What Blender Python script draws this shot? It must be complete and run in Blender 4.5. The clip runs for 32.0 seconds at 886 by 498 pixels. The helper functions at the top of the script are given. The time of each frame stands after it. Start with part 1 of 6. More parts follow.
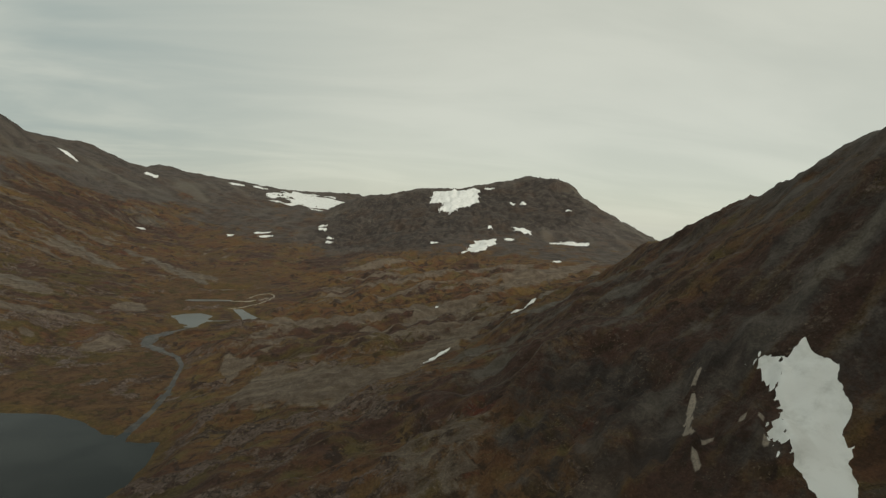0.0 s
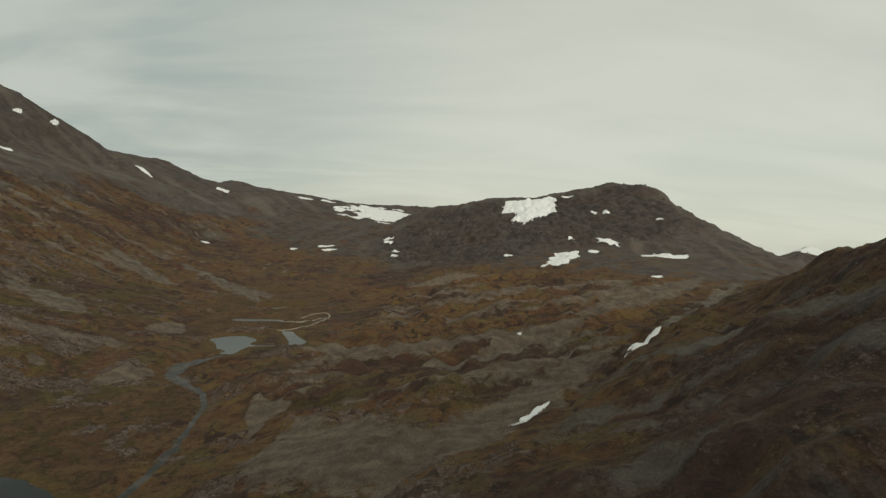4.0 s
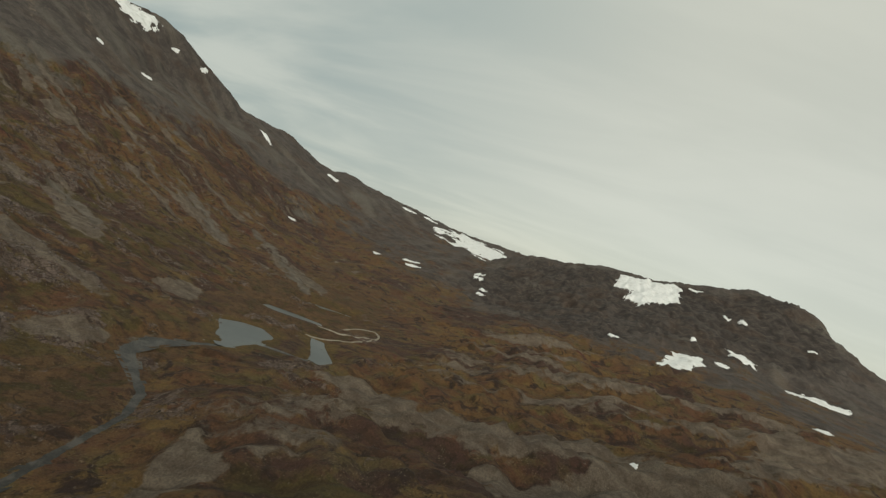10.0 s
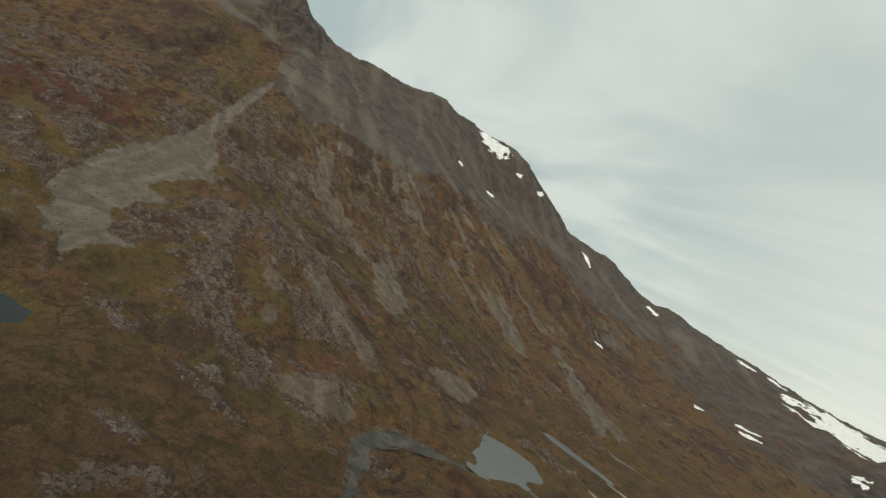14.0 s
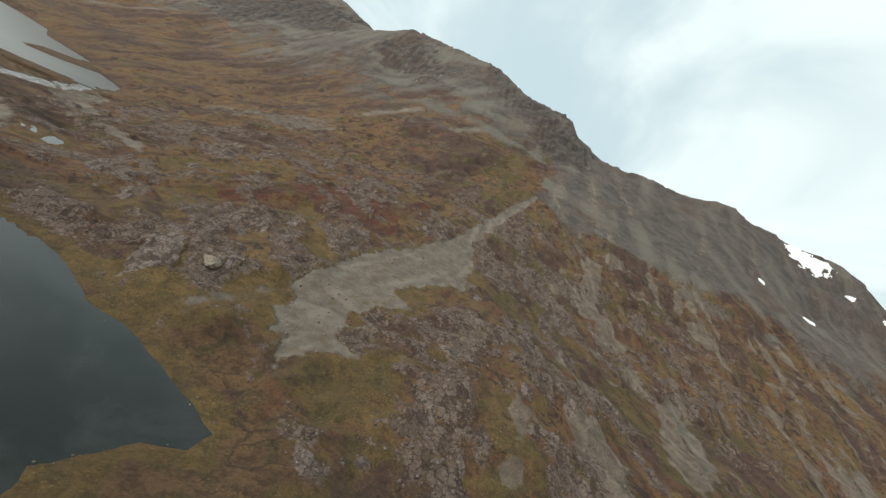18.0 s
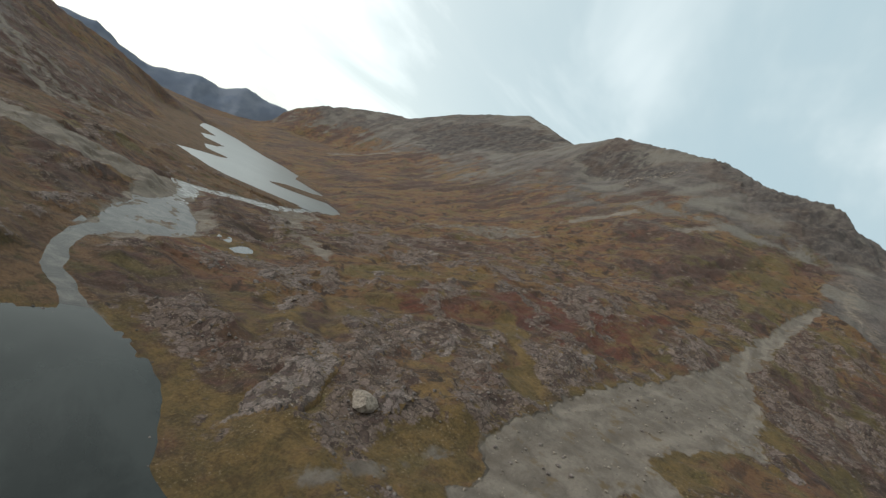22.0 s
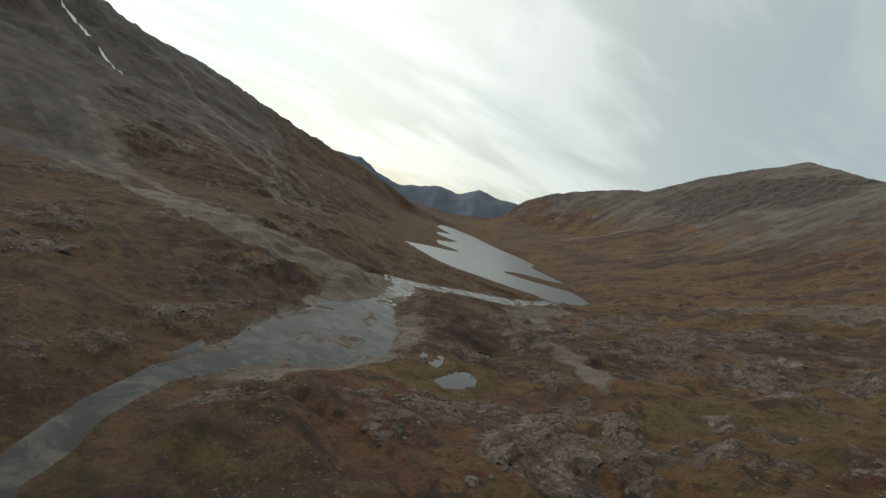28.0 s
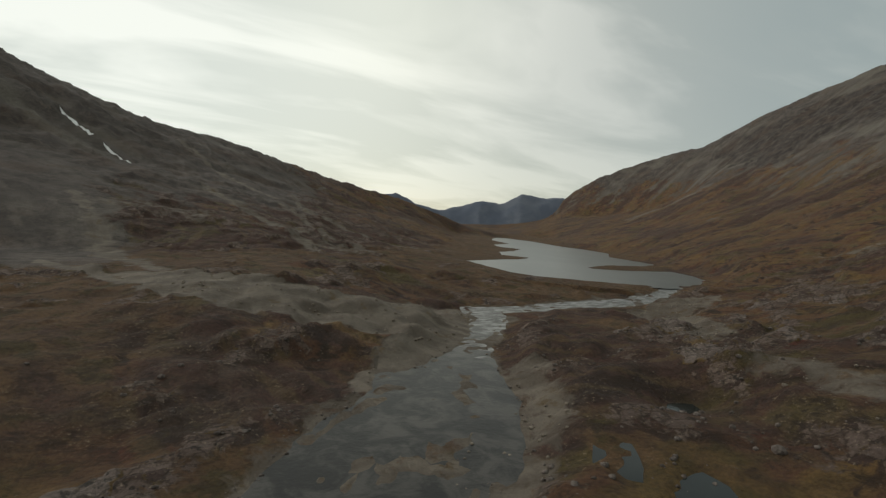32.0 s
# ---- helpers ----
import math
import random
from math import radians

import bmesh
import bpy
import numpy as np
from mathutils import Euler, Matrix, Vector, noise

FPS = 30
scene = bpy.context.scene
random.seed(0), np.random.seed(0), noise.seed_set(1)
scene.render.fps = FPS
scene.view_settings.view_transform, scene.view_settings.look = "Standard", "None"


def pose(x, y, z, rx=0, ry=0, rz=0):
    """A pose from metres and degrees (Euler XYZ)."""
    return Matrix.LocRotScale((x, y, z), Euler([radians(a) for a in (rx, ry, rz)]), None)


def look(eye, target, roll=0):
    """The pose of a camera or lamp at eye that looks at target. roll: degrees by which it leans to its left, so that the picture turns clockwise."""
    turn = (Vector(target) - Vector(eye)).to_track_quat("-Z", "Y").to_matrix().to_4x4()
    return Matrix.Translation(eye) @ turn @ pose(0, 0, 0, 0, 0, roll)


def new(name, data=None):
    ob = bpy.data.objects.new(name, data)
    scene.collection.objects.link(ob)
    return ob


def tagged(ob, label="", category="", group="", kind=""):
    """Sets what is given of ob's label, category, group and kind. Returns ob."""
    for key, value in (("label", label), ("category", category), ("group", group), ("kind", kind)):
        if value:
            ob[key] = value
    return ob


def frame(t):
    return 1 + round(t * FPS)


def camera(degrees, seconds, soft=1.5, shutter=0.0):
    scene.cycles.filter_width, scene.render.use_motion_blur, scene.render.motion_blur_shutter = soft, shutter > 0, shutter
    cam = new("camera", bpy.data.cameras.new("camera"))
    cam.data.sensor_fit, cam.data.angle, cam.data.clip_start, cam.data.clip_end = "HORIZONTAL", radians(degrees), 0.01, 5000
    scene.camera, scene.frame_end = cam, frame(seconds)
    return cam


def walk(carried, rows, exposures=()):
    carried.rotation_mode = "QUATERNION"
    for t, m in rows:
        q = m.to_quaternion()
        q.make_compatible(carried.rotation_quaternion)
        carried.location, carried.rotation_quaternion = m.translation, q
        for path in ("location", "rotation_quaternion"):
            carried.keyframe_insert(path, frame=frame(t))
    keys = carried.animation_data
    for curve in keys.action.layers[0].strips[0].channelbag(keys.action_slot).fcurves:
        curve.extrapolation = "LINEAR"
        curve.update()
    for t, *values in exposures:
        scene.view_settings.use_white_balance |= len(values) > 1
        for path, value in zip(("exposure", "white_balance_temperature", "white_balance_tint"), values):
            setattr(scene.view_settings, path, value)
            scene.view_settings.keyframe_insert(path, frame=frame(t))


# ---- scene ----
# ---- camera ------------------------------------------------------------------
cam = camera(82.0, 32.0, soft=1.35)
PATH = [
    (0.0, 0.6, -1.3, 216.0, 85.81, -5.05, 0.64),
    (0.5, -1.0, 17.3, 213.6, 86.19, -9.10, 1.49),
    (1.0, -2.9, 36.1, 211.1, 86.64, -11.27, 2.20),
    (1.5, -5.1, 55.3, 208.8, 86.81, -12.13, 2.71),
    (2.0, -7.5, 74.6, 206.7, 86.69, -11.50, 3.57),
    (2.5, -10.0, 93.7, 204.6, 86.05, -9.62, 4.58),
    (3.0, -12.6, 112.8, 202.9, 86.13, -7.95, 6.15),
    (3.5, -15.5, 131.6, 201.2, 86.87, -6.02, 7.58),
    (5.5, -27.4, 203.8, 195.4, 86.39, -1.58, 8.06),
    (6.0, -30.7, 220.7, 193.6, 86.37, -1.74, 7.81),
    (6.5, -34.0, 237.2, 191.7, 86.39, -2.97, 7.88),
    (7.0, -37.4, 253.6, 189.7, 86.78, -4.53, 8.36),
    (7.5, -41.1, 270.0, 187.6, 87.21, -5.75, 9.25),
    (8.0, -45.1, 286.6, 185.3, 87.88, -7.69, 10.63),
    (8.5, -49.3, 303.1, 182.9, 88.07, -10.46, 12.31),
    (9.0, -53.6, 319.7, 180.2, 88.09, -14.17, 14.35),
    (9.5, -58.0, 336.0, 177.2, 88.69, -18.34, 16.76),
    (10.0, -62.7, 352.1, 173.7, 89.31, -21.20, 19.61),
    (10.5, -67.9, 368.2, 170.1, 89.99, -23.50, 23.02),
    (11.0, -73.8, 384.3, 166.5, 90.35, -25.23, 26.73),
    (11.5, -80.7, 400.4, 163.0, 90.56, -27.16, 31.13),
    (12.0, -88.7, 416.2, 159.7, 90.39, -27.89, 36.03),
    (12.5, -97.8, 431.3, 156.7, 89.20, -28.28, 41.47),
    (13.0, -107.9, 445.5, 153.8, 88.27, -29.07, 46.84),
    (13.5, -119.0, 458.4, 151.1, 87.62, -29.16, 52.09),
    (14.0, -130.9, 469.8, 148.4, 87.42, -29.67, 57.57),
    (14.5, -143.4, 480.0, 145.8, 86.78, -29.99, 62.70),
    (15.0, -156.7, 488.6, 143.2, 85.89, -29.24, 67.47),
    (15.5, -170.9, 495.7, 140.6, 85.52, -26.96, 71.78),
    (17.5, -232.7, 510.6, 130.1, 84.64, -28.53, 86.41),
    (18.0, -249.0, 512.0, 127.2, 85.10, -28.97, 90.38),
    (18.5, -265.3, 512.7, 124.4, 85.41, -29.28, 94.53),
    (19.0, -281.8, 512.6, 121.7, 85.61, -29.31, 98.44),
    (19.5, -298.4, 511.2, 119.3, 85.96, -28.79, 101.53),
    (20.0, -315.4, 508.3, 117.0, 86.32, -27.35, 104.17),
    (20.5, -332.6, 503.9, 114.6, 86.67, -25.98, 106.91),
    (21.0, -349.8, 498.0, 112.3, 86.64, -25.86, 109.76),
    (21.5, -366.7, 491.3, 109.8, 86.41, -26.39, 112.72),
    (22.0, -383.1, 483.9, 107.2, 86.60, -26.44, 115.51),
    (22.5, -398.9, 476.1, 104.7, 86.49, -25.92, 118.42),
    (23.0, -414.0, 467.8, 102.6, 86.52, -25.40, 121.51),
    (23.5, -428.5, 458.7, 100.7, 86.35, -24.71, 124.67),
    (24.0, -442.5, 449.0, 99.2, 86.71, -24.27, 127.95),
    (24.5, -455.9, 438.7, 97.6, 86.63, -24.61, 130.96),
    (25.0, -468.8, 427.6, 96.1, 86.25, -25.22, 133.66),
    (25.5, -481.2, 415.8, 94.6, 85.81, -24.29, 135.78),
    (27.5, -523.9, 363.1, 86.9, 85.43, -22.18, 142.51),
    (28.0, -533.3, 349.9, 84.5, 85.56, -19.71, 143.27),
    (28.5, -542.0, 336.7, 82.2, 85.54, -17.12, 144.22),
    (29.0, -550.3, 323.2, 80.0, 85.41, -15.17, 145.40),
    (29.5, -558.3, 309.6, 77.8, 85.12, -13.49, 146.47),
    (30.0, -566.1, 295.8, 75.6, 85.05, -12.94, 147.78),
    (30.5, -573.5, 281.6, 73.4, 85.37, -12.19, 148.83),
    (31.0, -580.8, 267.3, 71.1, 86.00, -10.44, 149.43),
    (31.5, -587.9, 252.9, 68.8, 86.50, -8.06, 149.26),
    (32.0, -594.8, 238.6, 66.4, 86.90, -5.03, 148.33),
]
# the film camera opens up over the dark slope, and its white balance drifts
EXPOSURES = [(0.0, -0.05, 6950, 8), (7.0, -0.02, 6950, 8), (11.0, 0.02, 6850, 8), (13.0, 0.14, 6800, 9), (14.0, 0.32, 6750, 9), (15.0, 0.56, 6650, 10), (16.5, 0.78, 6450, 10), (18.5, 0.9, 6250, 10), (21.0, 0.78, 6100, 10), (23.0, 0.5, 6100, 10), (25.0, 0.22, 6150, 10), (28.0, 0.12, 6300, 10), (30.0, 0.1, 6350, 10), (31.0, -0.05, 6450, 10), (32.0, -0.25, 6550, 10)]
walk(cam, [(t, pose(x, y, z, rx, ry, rz)) for t, x, y, z, rx, ry, rz in PATH], EXPOSURES)

# ---- light: high thin overcast, brightest low in the south ---------------------
SUN_TURN, SUN_HIGH = 205.0, 24.0   # degrees: bearing from north through west, height
world = bpy.data.worlds.new("overcast_sky")
scene.world = world
world.use_nodes = True
wn, wl = world.node_tree.nodes, world.node_tree.links
wn.clear()


def wnode(kind, **values):
    n = wn.new(kind)
    for key, v in values.items():
        n.inputs[key].default_value = v
    return n


w_out = wn.new("ShaderNodeOutputWorld")
w_bg = wnode("ShaderNodeBackground", Strength=1.0)
w_sky = wn.new("ShaderNodeTexSky")
w_sky.sky_type, w_sky.sun_disc = "NISHITA", False
w_sky.sun_elevation, w_sky.sun_rotation = radians(SUN_HIGH), radians(SUN_TURN)
w_gain = wn.new("ShaderNodeMix")
w_gain.data_type, w_gain.blend_type = "RGBA", "MULTIPLY"
w_gain.inputs[0].default_value = 1.0
w_gain.inputs[7].default_value = (0.075, 0.09, 0.095, 1)
w_coord = wn.new("ShaderNodeTexCoord")
w_split = wn.new("ShaderNodeSeparateXYZ")
wl.new(w_coord.outputs["Generated"], w_split.inputs[0])
# the cloud sheet is flat overhead: divide by the height of the look
w_lift = wn.new("ShaderNodeMath"); w_lift.operation = "MAXIMUM"; w_lift.inputs[1].default_value = 0.0
w_add = wn.new("ShaderNodeMath"); w_add.operation = "ADD"; w_add.inputs[1].default_value = 0.16
wl.new(w_split.outputs[2], w_lift.inputs[0]); wl.new(w_lift.outputs[0], w_add.inputs[0])
w_div = wn.new("ShaderNodeVectorMath"); w_div.operation = "DIVIDE"
w_comb = wn.new("ShaderNodeCombineXYZ")
wl.new(w_add.outputs[0], w_comb.inputs[0]); wl.new(w_add.outputs[0], w_comb.inputs[1]); w_comb.inputs[2].default_value = 1.0
wl.new(w_coord.outputs["Generated"], w_div.inputs[0]); wl.new(w_comb.outputs[0], w_div.inputs[1])
w_map = wn.new("ShaderNodeMapping")
w_map.inputs["Rotation"].default_value = (0, 0, radians(28))
w_map.inputs["Scale"].default_value = (0.55, 1.15, 0.3)
wl.new(w_div.outputs[0], w_map.inputs[0])
w_noise = wnode("ShaderNodeTexNoise", Scale=1.1, Detail=5.0, Roughness=0.52, Distortion=0.5)
wl.new(w_map.outputs[0], w_noise.inputs["Vector"])
w_ramp = wn.new("ShaderNodeMapRange"); w_ramp.interpolation_type = "SMOOTHSTEP"
w_ramp.inputs[1].default_value, w_ramp.inputs[2].default_value = 0.33, 0.68
w_ramp.inputs[3].default_value, w_ramp.inputs[4].default_value = 0.0, 1.0
wl.new(w_noise.outputs[0], w_ramp.inputs[0])
# thick and thin cloud
w_cloud = wn.new("ShaderNodeMix"); w_cloud.data_type = "RGBA"
w_cloud.inputs[6].default_value = (0.60, 0.63, 0.57, 1)
w_cloud.inputs[7].default_value = (0.80, 0.82, 0.745, 1)
# streaks stand out against the glow in the south and melt away in the north
w_side = wn.new("ShaderNodeVectorMath"); w_side.operation = "DOT_PRODUCT"
w_side.inputs[1].default_value = Vector((-0.6, -0.8, 0.0))
wl.new(w_coord.outputs["Generated"], w_side.inputs[0])
w_keen = wn.new("ShaderNodeMapRange"); w_keen.interpolation_type = "SMOOTHSTEP"
for slot, value in zip((1, 2, 3, 4), (-0.5, 0.6, 0.4, 1.7)):
    w_keen.inputs[slot].default_value = value
wl.new(w_side.outputs["Value"], w_keen.inputs[0])
w_off = wn.new("ShaderNodeMath"); w_off.operation = "SUBTRACT"; w_off.inputs[1].default_value = 0.5
wl.new(w_ramp.outputs[0], w_off.inputs[0])
w_con = wn.new("ShaderNodeMath"); w_con.operation = "MULTIPLY_ADD"; w_con.inputs[2].default_value = 0.5
wl.new(w_off.outputs[0], w_con.inputs[0]); wl.new(w_keen.outputs[0], w_con.inputs[1])
wl.new(w_con.outputs[0], w_cloud.inputs[0])
# glow of the hidden sun in the cloud, towards the south
w_dir = wn.new("ShaderNodeVectorMath"); w_dir.operation = "DOT_PRODUCT"
SUN_WAY = Vector((-math.sin(radians(SUN_TURN)) * math.cos(radians(SUN_HIGH)), math.cos(radians(SUN_TURN)) * math.cos(radians(SUN_HIGH)), math.sin(radians(SUN_HIGH))))
w_dir.inputs[1].default_value = SUN_WAY
wl.new(w_coord.outputs["Generated"], w_dir.inputs[0])
w_glow = wn.new("ShaderNodeMapRange"); w_glow.interpolation_type = "SMOOTHSTEP"
w_glow.inputs[1].default_value, w_glow.inputs[2].default_value = 0.35, 1.0
w_glow.inputs[3].default_value, w_glow.inputs[4].default_value = 0.9, 1.5
wl.new(w_dir.outputs["Value"], w_glow.inputs[0])
w_lit = wn.new("ShaderNodeVectorMath"); w_lit.operation = "SCALE"
wl.new(w_cloud.outputs[2], w_lit.inputs[0]); wl.new(w_glow.outputs[0], w_lit.inputs["Scale"])
w_mix = wn.new("ShaderNodeMix"); w_mix.data_type = "RGBA"; w_mix.inputs[0].default_value = 0.88
wl.new(w_sky.outputs[0], w_gain.inputs[6])
wl.new(w_gain.outputs[2], w_mix.inputs[6]); wl.new(w_lit.outputs[0], w_mix.inputs[7])
# thinner cloud with blue showing through in the west
w_west = wn.new("ShaderNodeVectorMath"); w_west.operation = "DOT_PRODUCT"
w_west.inputs[1].default_value = Vector((-0.86, 0.30, 0.42)).normalized()
wl.new(w_coord.outputs["Generated"], w_west.inputs[0])
w_thin = wn.new("ShaderNodeMapRange"); w_thin.interpolation_type = "SMOOTHSTEP"
w_thin.inputs[1].default_value, w_thin.inputs[2].default_value, w_thin.inputs[3].default_value, w_thin.inputs[4].default_value = 0.40, 0.98, 0.0, 0.82
wl.new(w_west.outputs["Value"], w_thin.inputs[0])
w_hole = wn.new("ShaderNodeMath"); w_hole.operation = "MULTIPLY"
w_inv = wn.new("ShaderNodeMath"); w_inv.operation = "SUBTRACT"; w_inv.inputs[0].default_value = 1.0
wl.new(w_ramp.outputs[0], w_inv.inputs[1])
w_veil = wn.new("ShaderNodeMath"); w_veil.operation = "MULTIPLY_ADD"; w_veil.inputs[1].default_value, w_veil.inputs[2].default_value = 0.55, 0.45
wl.new(w_inv.outputs[0], w_veil.inputs[0])
wl.new(w_thin.outputs[0], w_hole.inputs[0]); wl.new(w_veil.outputs[0], w_hole.inputs[1])
w_blue = wn.new("ShaderNodeMix"); w_blue.data_type = "RGBA"
w_blue.inputs[7].default_value = (0.29, 0.38, 0.405, 1)
wl.new(w_hole.outputs[0], w_blue.inputs[0]); wl.new(w_mix.outputs[2], w_blue.inputs[6])
wl.new(w_blue.outputs[2], w_bg.inputs[0]); wl.new(w_bg.outputs[0], w_out.inputs[0])
sun_data = bpy.data.lights.new("sun", "SUN")
sun_data.energy, sun_data.angle, sun_data.color = 1.25, radians(14), (1.0, 0.95, 0.88)
sun = new("sun", sun_data)
sun.matrix_world = look((0, 0, 900), Vector((0, 0, 900)) - SUN_WAY)

# ---- materials -----------------------------------------------------------------


def material(name, rough_value=0.9):
    m = bpy.data.materials.new(name)
    m.use_nodes = True
    b = m.node_tree.nodes["Principled BSDF"]
    b.inputs["Roughness"].default_value = rough_value
    b.inputs["Specular IOR Level"].default_value = 0.25
    return m, m.node_tree.nodes, m.node_tree.links, b


def tex(nodes, links, size, detail=4.0, rough_value=0.55, stretch_by=None, turn=0.0, distort=0.0):
    """Noise with lumps of about that size in metres, on the place in the world."""
    geo = nodes.new("ShaderNodeNewGeometry")
    n = nodes.new("ShaderNodeTexNoise")
    n.inputs["Scale"].default_value = 1.0 / size
    n.inputs["Detail"].default_value, n.inputs["Roughness"].default_value = detail, rough_value
    n.inputs["Distortion"].default_value = distort
    if stretch_by:
        mp = nodes.new("ShaderNodeMapping")
        mp.inputs["Scale"].default_value, mp.inputs["Rotation"].default_value = stretch_by, (0, 0, radians(turn))
        links.new(geo.outputs["Position"], mp.inputs[0])
        links.new(mp.outputs[0], n.inputs["Vector"])
    else:
        links.new(geo.outputs["Position"], n.inputs["Vector"])
    return n.outputs[0]


def band(nodes, links, value, lo, hi, a=0.0, b=1.0):
    r = nodes.new("ShaderNodeMapRange")
    r.interpolation_type = "SMOOTHSTEP"
    for k, v in zip((1, 2, 3, 4), (lo, hi, a, b)):
        r.inputs[k].default_value = v
    links.new(value, r.inputs[0])
    return r.outputs[0]


def blend(nodes, links, fac, a, b, mode="MIX"):
    m = nodes.new("ShaderNodeMix")
    m.data_type, m.blend_type = "RGBA", mode
    for value, slot in ((fac, 0), (a, 6), (b, 7)):
        if isinstance(value, (int, float)):
            m.inputs[slot].default_value = value
        elif isinstance(value, tuple):
            m.inputs[slot].default_value = (*value, 1.0)
        else:
            links.new(value, m.inputs[slot])
    return m.outputs[2]


def calc(nodes, links, op, a, b):
    m = nodes.new("ShaderNodeMath")
    m.operation, m.use_clamp = op, False
    for slot, value in enumerate((a, b)):
        if isinstance(value, (int, float)):
            m.inputs[slot].default_value = value
        else:
            links.new(value, m.inputs[slot])
    return m.outputs[0]


def attr(nodes, name):
    a = nodes.new("ShaderNodeAttribute")
    a.attribute_name = name
    return a.outputs["Fac"]


def slabs(N, L, size, push):
    """Broken plates of that size in metres, drawn out along the strike: a value for each plate, and the way to its joint."""
    geo = N.new("ShaderNodeNewGeometry")
    nz = N.new("ShaderNodeTexNoise")
    nz.inputs["Scale"].default_value, nz.inputs["Detail"].default_value = 1 / (size * 0.8), 6
    nz.inputs["Roughness"].default_value = 0.68
    L.new(geo.outputs["Position"], nz.inputs["Vector"])
    warp = N.new("ShaderNodeVectorMath")
    warp.operation = "MULTIPLY_ADD"
    warp.inputs[1].default_value = (push, push, push)
    L.new(nz.outputs["Color"], warp.inputs[0])
    L.new(geo.outputs["Position"], warp.inputs[2])
    mp = N.new("ShaderNodeMapping")
    mp.inputs["Scale"].default_value, mp.inputs["Rotation"].default_value = (0.5, 1.0, 1.0), (0, 0, radians(-35))
    L.new(warp.outputs[0], mp.inputs[0])
    found = []
    for feature, slot in (("F1", "Color"), ("DISTANCE_TO_EDGE", "Distance")):
        cell = N.new("ShaderNodeTexVoronoi")
        cell.feature = feature
        cell.inputs["Scale"].default_value = 1 / size
        L.new(mp.outputs[0], cell.inputs["Vector"])
        found.append(cell.outputs[slot])
    return found


def rock_colours(N, L):
    """Grey schist in plates along the strike, with lichen, mossy joints and dark cracks."""
    ledge = tex(N, L, 6, 8, 0.70, (1.0, 0.55, 1.0), 35, 0.6)
    plate, joint = slabs(N, L, 5.0, 5.0)
    pick = N.new("ShaderNodeSeparateColor")
    L.new(plate, pick.inputs[0])
    col = blend(N, L, pick.outputs[0], (0.106, 0.081, 0.069), (0.188, 0.150, 0.128))
    col = blend(N, L, band(N, L, ledge, 0.34, 0.60, 0.45, 1.0), (0.072, 0.053, 0.047), col)
    col = blend(N, L, band(N, L, tex(N, L, 22, 5, 0.6), 0.42, 0.64, 0.0, 0.5), col, (0.150, 0.116, 0.106))
    col = blend(N, L, band(N, L, pick.outputs[1], 0.74, 0.84, 0.0, 0.8), col, (0.052, 0.033, 0.028))
    col = blend(N, L, band(N, L, joint, 0.01, 0.09, 0.75, 0.0), col, (0.044, 0.031, 0.023))
    col = blend(N, L, band(N, L, tex(N, L, 2.8, 7, 0.72, (1.0, 0.6, 1.0), 35), 0.38, 0.46), (0.032, 0.027, 0.022), col)
    col = blend(N, L, band(N, L, tex(N, L, 1.7, 7, 0.76), 0.56, 0.65, 0.0, 0.75), col, (0.310, 0.262, 0.208))
    col = blend(N, L, band(N, L, tex(N, L, 5.0, 6, 0.7), 0.58, 0.66), col, (0.092, 0.064, 0.026))
    return col, ledge


